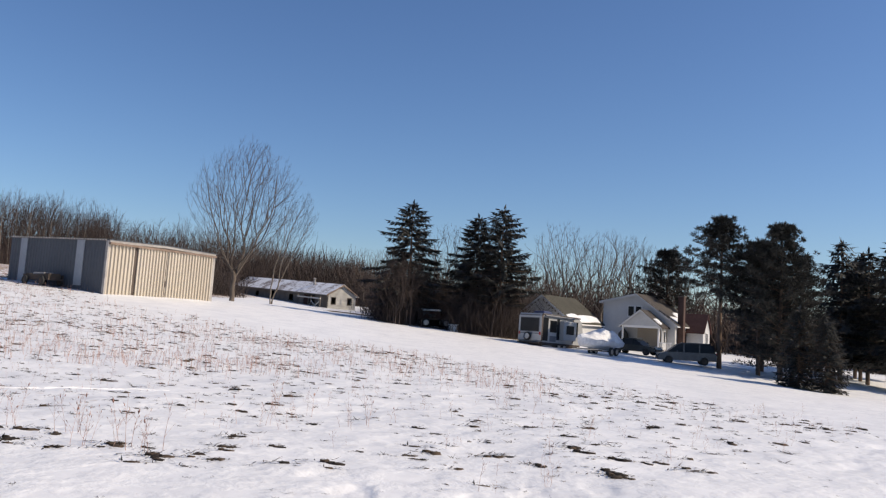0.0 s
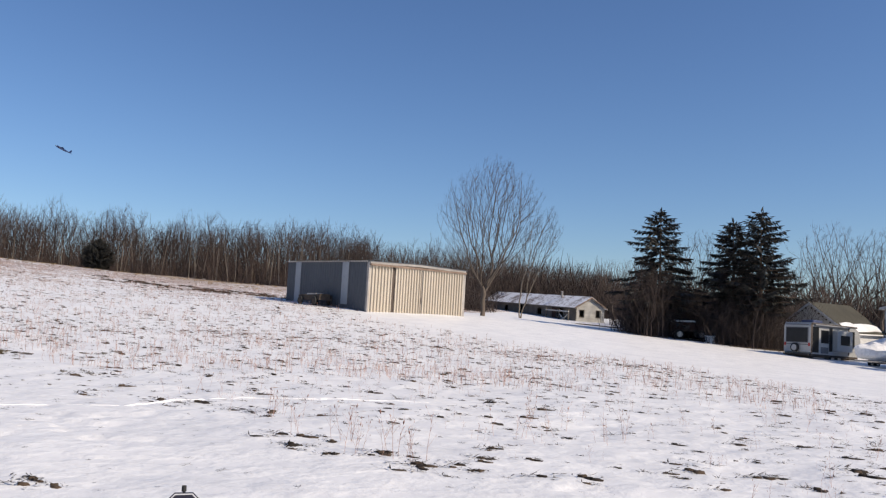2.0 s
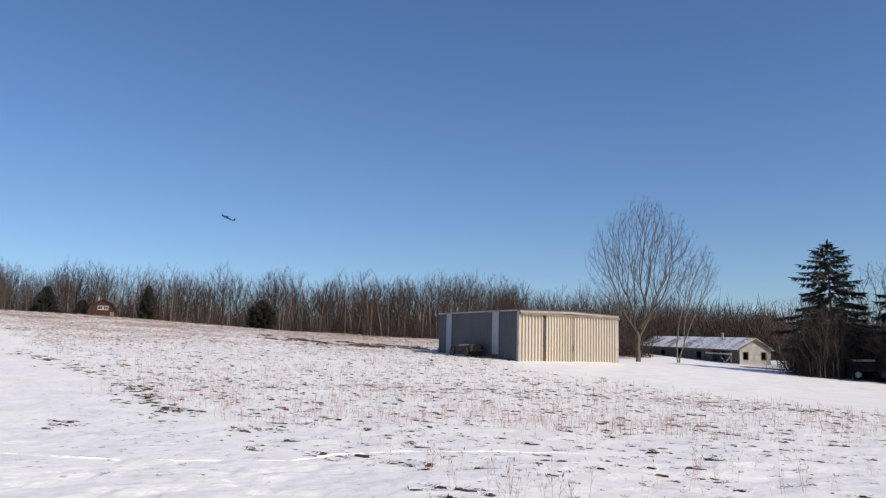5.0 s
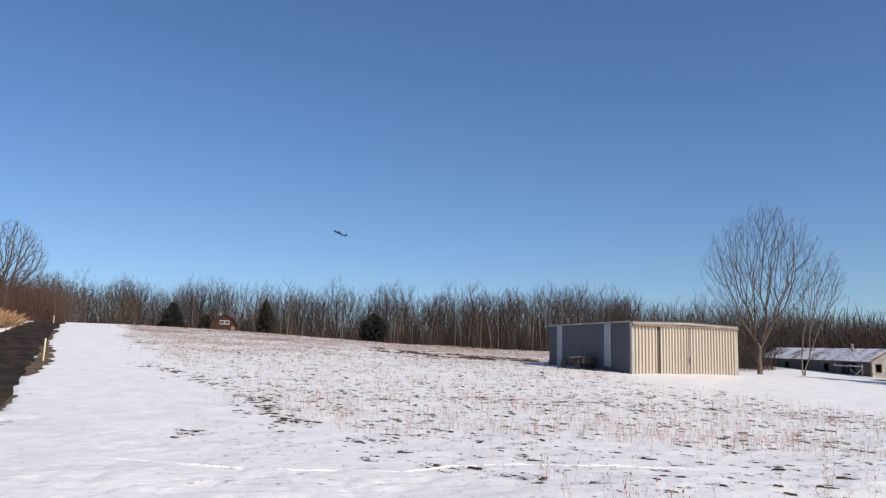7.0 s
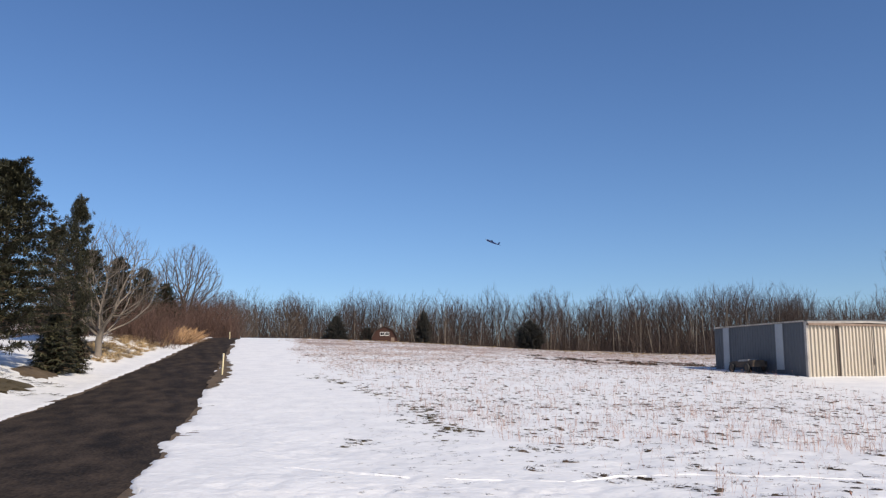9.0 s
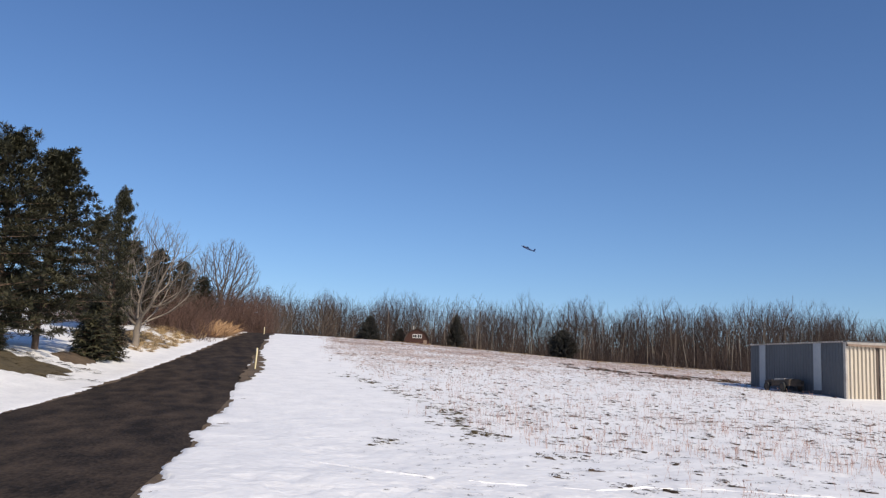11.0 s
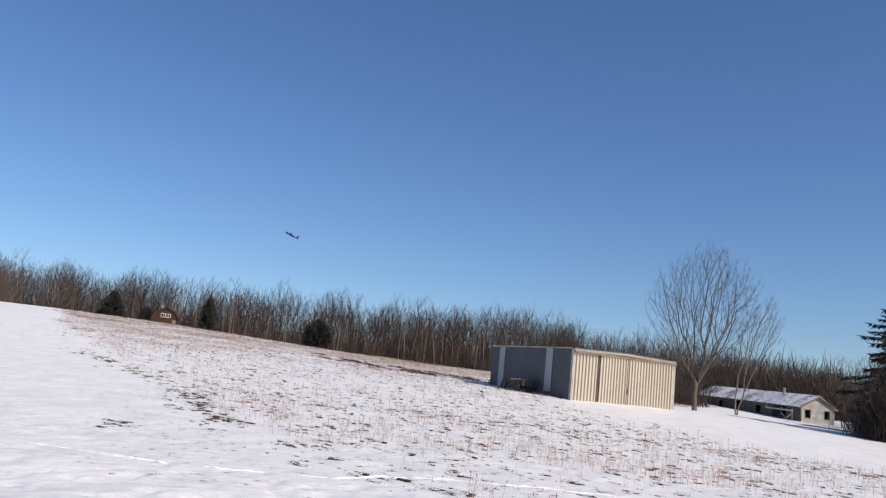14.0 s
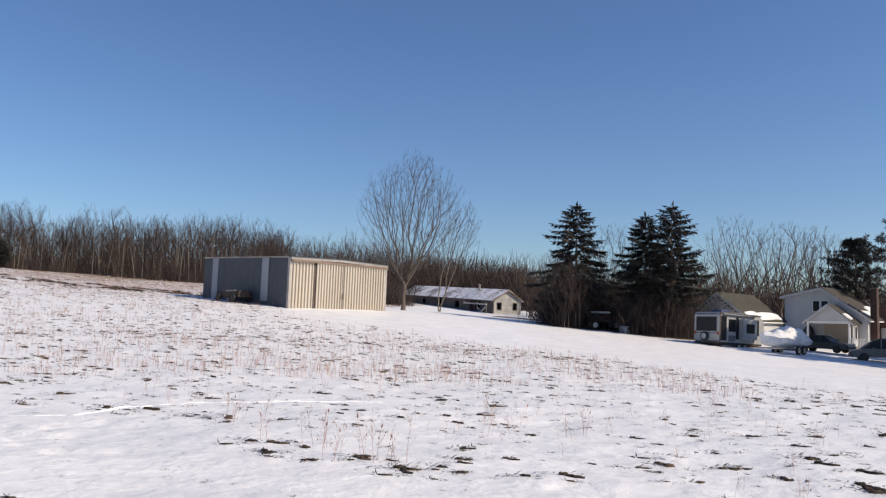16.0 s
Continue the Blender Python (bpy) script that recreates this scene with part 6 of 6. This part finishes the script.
def matted(seed, n=26, size=0.42):
    """A clod of dead grass melted out of the snow: a lumpy low mound with blades lying about it."""
    rng = random.Random(seed)
    m = Mesh()
    for c in range(rng.randint(1, 3)):
        ox, oy = rng.gauss(0, size * 0.28), rng.gauss(0, size * 0.10)
        a, b, h = size * rng.uniform(0.13, 0.30), size * rng.uniform(0.08, 0.22), rng.uniform(0.008, 0.022)
        i, k = len(m.v), 11
        for r, z in ((1.0, -0.03), (0.62, 0.7)):
            for s in range(k):
                w = 6.2832 * s / k
                j = rng.uniform(0.5, 1.35)
                m.v.append((ox + a * r * j * math.cos(w), oy + b * r * j * math.sin(w), z * h * j if z > 0 else z))
        m.v.append((ox, oy, h))
        m.f.extend((i + s, i + (s + 1) % k, i + k + (s + 1) % k, i + k + s) for s in range(k))
        m.f.extend((i + k + s, i + k + (s + 1) % k, i + 2 * k) for s in range(k))
    for k in range(n):
        a = rng.gauss(0, 1.1)
        p = Vector((rng.gauss(0, size * 0.32), rng.gauss(0, size * 0.12), rng.uniform(0.0, 0.02)))
        m.spike(p, (math.cos(a) * rng.choice((-1, 1)), math.sin(a), rng.uniform(0.0, 0.5)), size * rng.uniform(0.10, 0.32), rng.uniform(0.005, 0.012), 0.015)
    return arrays(m)


def weed(seed, height=0.45, side=4, r=0.0032):
    """A dry standing stalk with a few side twigs and seed heads."""
    rng = random.Random(seed)
    m = Mesh()
    d = Vector((rng.gauss(0, 0.14), rng.gauss(0, 0.14), 1)).normalized()
    q = limb(rng, m, Vector((0, 0, -0.05)), d, height * rng.uniform(0.8, 1.2), r, 3, 0.06, 0.0, 3)
    for k in range(side):
        j = rng.randint(1, 2)
        p = q[0][j].lerp(q[0][j + 1], rng.random())
        a = rng.random() * 6.283
        dd = Vector((math.cos(a) * 0.6, math.sin(a) * 0.6, 1)).normalized()
        ln = height * rng.uniform(0.15, 0.4)
        limb(rng, m, p, dd, ln, r * 0.6, 3, 0.08, 0.0, 2)
        m.spike(p + dd * ln * 0.9, dd, 0.045, 0.005)
    m.spike(q[0][-1], q[1][-1], 0.07, 0.010)
    return arrays(m)


rng = random.Random(5)
TUFTS = [tuft(400 + k) for k in range(6)]
MATS = [matted(410 + k) for k in range(6)]
FAR_TUFTS = [tuft(420 + k, 7, 0.34, 0.5, 0.03) for k in range(5)]
WEEDS = [weed(430 + k, 0.5, 3 + k % 4) for k in range(8)]
FAR_WEEDS = [weed(440 + k, 0.5, 3 + k % 4, 0.0085) for k in range(5)]


def seat(x, y, sink=0.0):
    return float(land(x, y) + micro(x, y)) - sink


def sow(n, az0, az1, d0, d1, power=1.0, clumped=False):
    """Random places over the field, evenly over its area when power is 1."""
    out = []
    while len(out) < n:
        az = rng.uniform(az0, az1)
        d = math.sqrt(d0 * d0 + (d1 * d1 - d0 * d0) * rng.random() ** power)
        x, y = at(az, d)
        if clumped and rng.random() > 2.4 * max(0.04, 0.5 + 1.3 * float(value_noise(x, y, 1.7, 62))) ** 2:
            continue
        if rng.random() < float(weedy(x, y)) * (0.6 + 0.8 * (0.5 + float(value_noise(x, y, 6.5, 61)))):
            out.append((x, y, d, az))
    return out


mats_, tufts_, weeds_ = [], [], []
for x, y, d, az in sow(2100, -30, 56, 6.0, 40):
    mats_.append((rng.randrange(6), x, y, seat(x, y), rng.gauss(0.2, 0.5), (0.20 + 1.0 * rng.random() ** 3.2), rng.uniform(0.9, 1.9)))
for x, y, d, az in sow(1300, -30, 56, 6.0, 42):
    tufts_.append((rng.randrange(6), x, y, seat(x, y), rng.random() * 6.28, rng.uniform(0.18, 0.55), 1.0))
for x, y, d, az in sow(620, -30, 57, 7.0, 40):
    clump = rng.randint(1, 4)
    for c in range(clump):
        u, v = x + rng.gauss(0, 0.12), y + rng.gauss(0, 0.12)
        weeds_.append((rng.randrange(8), u, v, seat(u, v), rng.random() * 6.28, 0.25 + 0.6 * rng.random() ** 2, 0.8))
for x, y, d, az in sow(1000, -14, 57, 38, 85, 1.2):
    mats_.append((rng.randrange(6), x, y, seat(x, y), rng.gauss(0.2, 0.5), 0.5 + 0.8 * rng.random() ** 2, rng.uniform(1.2, 2.0)))
# a few specks on the smooth snow of the verge and the strips beside the field
for k in range(900):
    az, d = rng.uniform(-30, 60), 5.2 + 30 * rng.random() ** 1.3
    x, y = at(az, d)
    q = lane_frame(x, y)[1]
    if float(weedy(x, y)) < 0.4 and q > 1.0 and float(value_noise(x, y, 4.0, 71)) > -0.08:
        tufts_.append((rng.randrange(6), x, y, seat(x, y), rng.random() * 6.28, rng.uniform(0.08, 0.26), 0.8))
for k in range(420):
    az, d = rng.gauss(47, 3.5), 13 + 26 * rng.random()
    x, y = at(az, d)
    tufts_.append((rng.randrange(6), x, y, seat(x, y), rng.random() * 6.28, rng.uniform(0.12, 0.40), 0.7))
tagged(new("grass_mats", scatter("grass_mats", MATS, mats_, TUFT)), "dark flattened grass melted out of the snow", "grass", kind="stuff")
tagged(new("grass_tufts", scatter("grass_tufts", TUFTS, tufts_, TUFT)), "dark dead grass tufts poking through the snow", "grass", kind="stuff")
tagged(new("dry_weeds", scatter("dry_weeds", WEEDS, weeds_, STALK)), "pinkish-brown dry weed stalks standing in the snow", "weeds", kind="stuff")
far_t, far_w = [], []
for x, y, d, az in sow(4200, -12, 58, 36, 120, 1.35):
    far_t.append((rng.randrange(5), x, y, seat(x, y), rng.random() * 6.28, rng.uniform(0.4, 1.0), 0.8))
for x, y, d, az in sow(8200, -8, 58, 22, 100, 1.4, True):
    far_w.append((rng.randrange(5), x, y, seat(x, y), rng.random() * 6.28, 0.4 + 0.6 * rng.random() ** 1.7, 0.7))
tagged(new("grass_tufts", scatter("grass_tufts", FAR_TUFTS, far_t, FIELD_GRASS)), "dead grass tufts far out in the field", "grass", kind="stuff")
tagged(new("dry_weeds", scatter("dry_weeds", FAR_WEEDS, far_w, STALK)), "dry weed stalks far out in the field", "weeds", kind="stuff")
far_s = []
for x, y, d, az in sow(4600, 18, 58, 105, 210, 0.8):
    far_s.append((rng.randrange(5), x, y, seat(x, y), rng.random() * 6.28, rng.uniform(0.9, 2.1), 1.1))
tagged(new("straw_grass", scatter("straw_grass", FAR_TUFTS, far_s, STRAW)), "straw-coloured grass along the far edge of the field", "grass", kind="stuff")
# straw and rust-brown tall grass on the bank left of the lane
TALL = [tuft(460 + k, 46, 0.85, 0.05, 0.02) for k in range(4)]


def bank(n, s0, s1, q0, q1, size):
    out = []
    for k in range(n):
        s = rng.uniform(s0, s1)
        q = float(left_edge(s)) - rng.uniform(q0, q1)
        q += float(bend(s))
        x, y = s * AHEAD[0] + q * ASIDE[0], s * AHEAD[1] + q * ASIDE[1]
        out.append((rng.randrange(4), x, y, seat(x, y), rng.random() * 6.28, rng.uniform(0.7, 1.3) * size, 1.0))
    return out


tagged(new("tall_grass", scatter("tall_grass", TALL, bank(190, 66, 96, 2.2, 6.0, 0.85), STRAW)), "tall straw-coloured grass on the bank beside the lane", "grass", kind="stuff")
tagged(new("tall_grass", scatter("tall_grass", TALL, bank(120, 95, 110, 0.9, 4.0, 2.5), RUST_BRUSH)), "rust-brown thicket on the bank beside the lane", "grass", kind="stuff")


def ground_patch(name, az, d, a, b, turn, material, label, seed, lift=0.05):
    """A thin irregular patch lying on the ground where the snow has gone."""
    r2 = random.Random(seed)
    cx, cy = at(az, d)
    m, n, rings = Mesh(), 28, 4
    wob = [r2.uniform(0.65, 1.15) for k in range(n)]
    m.v.append((cx, cy, seat(cx, cy) + lift))
    for r in range(1, rings + 1):
        for k in range(n):
            w = 2 * math.pi * k / n
            u, v = a * math.cos(w) * wob[k] * r / rings, b * math.sin(w) * wob[k] * r / rings
            x, y = cx + u * math.cos(turn) - v * math.sin(turn), cy + u * math.sin(turn) + v * math.cos(turn)
            m.v.append((x, y, seat(x, y) + lift * (1 if r < rings else -0.5)))
    m.f = [(0, 1 + k, 1 + (k + 1) % n) for k in range(n)]
    for r in range(rings - 1):
        p = 1 + r * n
        m.f += [(p + k, p + n + k, p + n + (k + 1) % n, p + (k + 1) % n) for k in range(n)]
    return tagged(part(name, m, material, smooth=True), label, "ground", kind="structure")


ground_patch("bare_ground", 75.6, 45, 4.6, 2.4, HEAD + math.pi / 2, TURF, "bare greenish turf under the pines", 71, 0.10)
ground_patch("bare_ground", 72.2, 54, 3.4, 1.3, HEAD + math.pi / 2, VERGE, "bare brown ground under the pines", 72, 0.10)
ground_patch("bare_ground", 69.6, 74, 10, 1.6, HEAD + math.pi / 2, VERGE, "bare brown bank beside the lane", 73, 0.10)
ground_patch("bare_ground", 67.2, 94, 9, 1.6, HEAD + math.pi / 2, VERGE, "bare brown bank beside the lane", 74, 0.10)
for az, d, a_, b_, seed in ((5.6, 90, 5.0, 1.2, 75), (3.0, 82, 4.0, 1.5, 76), (-0.4, 78.5, 3.6, 1.6, 77), (-3.6, 76, 3.6, 1.3, 78)):
    ground_patch("bare_ground", az, d, a_, b_, radians(az), VERGE, "bare leaf-strewn ground under the spruces", seed, 0.06)
turf_blades = []
for k in range(260):
    x, y = at(rng.gauss(75.4, 2.0), rng.uniform(42.5, 50))
    turf_blades.append((rng.randrange(6), x, y, seat(x, y) + 0.06, rng.random() * 6.28, rng.uniform(0.5, 1.3), 0.8))
tagged(new("grass_tufts", scatter("grass_tufts", TUFTS, turf_blades, TURF)), "short olive-brown grass on the bare ground under the pines", "grass", kind="stuff")
# wheel rut with grass showing along the edge of the field
rut = []
for k in range(130):
    t = k / 130
    az = 44.5 + 11 * t + rng.gauss(0, 0.5)
    d = 25 + 34 * t ** 1.3 + rng.gauss(0, 0.8)
    if rng.random() < 0.35 + 0.65 * (0.5 + float(value_noise(k * 0.1, 0.0, 1.0, 9))):
        x, y = at(az, d)
        rut.append((rng.randrange(6), x, y, seat(x, y), rng.gauss(0.9, 0.4), rng.uniform(0.5, 1.3), 1.4))
for az, d, n, size in ((53.1, 52.1, 7, 1.3), (51.2, 42.8, 6, 0.9), (48.0, 34.7, 16, 1.1), (47.3, 32.0, 9, 1.0), (45.7, 26.1, 14, 0.95), (46.6, 27.3, 6, 0.8), (48.7, 29.0, 8, 0.7), (46.7, 23.4, 7, 0.7), (42.5, 18.8, 5, 0.5), (52.3, 21.8, 10, 0.8), (38.5, 26.4, 5, 1.0), (39.8, 24.4, 3, 0.9), (40.5, 20.8, 4, 1.0)):
    for k in range(n):
        x, y = at(az, d)
        along, aside = rng.gauss(0, 0.022 * d), rng.gauss(0, 0.25)
        x, y = x + along * AHEAD[0] + aside * ASIDE[0], y + along * AHEAD[1] + aside * ASIDE[1]
        rut.append((rng.randrange(6), x, y, seat(x, y), rng.gauss(2.4, 0.4), size * rng.uniform(0.6, 1.3), 1.5))
tagged(new("grass_mats", scatter("grass_mats", MATS, rut, TURF)), "flattened grass along a rut at the field's edge", "grass", kind="stuff")
# churned ground with little snow left on it, out beside the barn
churn = []
for k in range(640):
    az = rng.uniform(27.2, 40.5)
    d = 80 + 0.75 * (az - 28) + rng.gauss(0, 3.6)
    x, y = at(az, d)
    if float(value_noise(x, y, 2.2, 81)) > -0.12 + 0.02 * (az - 28):
        churn.append((rng.randrange(6), x, y, seat(x, y), rng.gauss(0.6, 0.5), rng.uniform(0.8, 2.4), rng.uniform(1.5, 2.6)))
tagged(new("grass_mats", scatter("grass_mats", MATS, churn, TUFT)), "churned earth and dead grass in melting snow", "grass", kind="stuff")
# the clumps that stand out in the near field
near = []
for az, d, n in ((13.6, 9.3, 9), (17.0, 9.4, 6), (15.2, 9.9, 6), (24.9, 11.4, 5), (22.2, 10.1, 8), (19.4, 9.9, 5), (26.8, 11.0, 4), (27.6, 13.8, 6), (38.3, 22.4, 5), (52.2, 22.8, 8), (48.2, 28.0, 8), (45.3, 25.5, 6), (-15.3, 10.7, 8), (-14.5, 9.9, 7), (4.3, 9.7, 4), (-0.6, 9.8, 6), (-4.0, 10.5, 6), (1.1, 10.8, 4), (-8.1, 14.2, 4), (-11.5, 15.4, 3), (-23.4, 20.5, 9), (-22.7, 23.4, 7), (44.7, 8.8, 6), (43.2, 8.5, 5), (45.2, 34, 9), (38.5, 35, 8), (31.5, 14.8, 5), (24.9, 10.5, 3)):
    for k in range((n + 1) // 2):
        x, y = at(az, d)
        x, y = x + rng.gauss(0, 0.36), y + rng.gauss(0, 0.30)
        near.append((rng.randrange(6), x, y, seat(x, y), rng.gauss(0.1, 0.35), rng.uniform(0.6, 1.15), 1.3))
tagged(new("grass_mats", scatter("grass_mats", MATS, near, TUFT)), "thick dark mats of dead grass in the near snow", "grass", kind="stuff")
tall = []
for az, d, n in ((22.0, 10.2, 7), (19.2, 10.0, 6), (24.2, 11.2, 5), (28.0, 13.6, 5), (29.2, 13.9, 4), (26.4, 11.6, 4), (10.2, 14.2, 6), (33.0, 17.0, 4), (12.8, 12.5, 4), (5.0, 13.0, 4)):
    for k in range(n):
        x, y = at(az, d)
        x, y = x + rng.gauss(0, 0.25), y + rng.gauss(0, 0.15)
        tall.append((rng.randrange(8), x, y, seat(x, y), rng.random() * 6.28, rng.uniform(0.7, 1.3), 0.85))
tagged(new("dry_weeds", scatter("dry_weeds", WEEDS, tall, STALK)), "taller dry weeds in the near snow", "weeds", kind="stuff")


# a trodden line across the near field: a low crumbled ridge shaped for a trough's sunlit side
ridge = Mesh()
count = 900
for k in range(count + 1):
    a = -4 + 61 * k / count
    line = float(np.interp(a, (-4, 20, 30.8, 34.6, 37.6, 47, 51, 57), (16.0, 16.5, 16.2, 15.7, 14.95, 15.2, 15.8, 17.2))) + 0.2 * float(value_noise(a * 0.5, 0.0, 2.2, 21))
    high = 0.013 + 0.026 * float(value_noise(a, 3.0, 0.35, 22)) + 0.06 * float(value_noise(a, 5.0, 4.0, 23))
    wide = 0.032 + 0.03 * float(value_noise(a, 9.0, 0.8, 24))
    for off, z in ((-wide * 1.6, -0.04), (-wide * 0.5, high), (wide * 0.5, high * 0.9), (wide * 1.6, -0.04)):
        x, y = at(a, line + off)
        ridge.v.append((x, y, seat(x, y) + z))
ridge.f = [(4 * k + j, 4 * k + 4 + j, 4 * k + 5 + j, 4 * k + 1 + j) for k in range(count) for j in range(3)]
tagged(part("snow_trail", ridge, SNOW), "thin crumbled snow ridge across the field, for the sunlit side of a trodden trough", "ground", kind="structure")
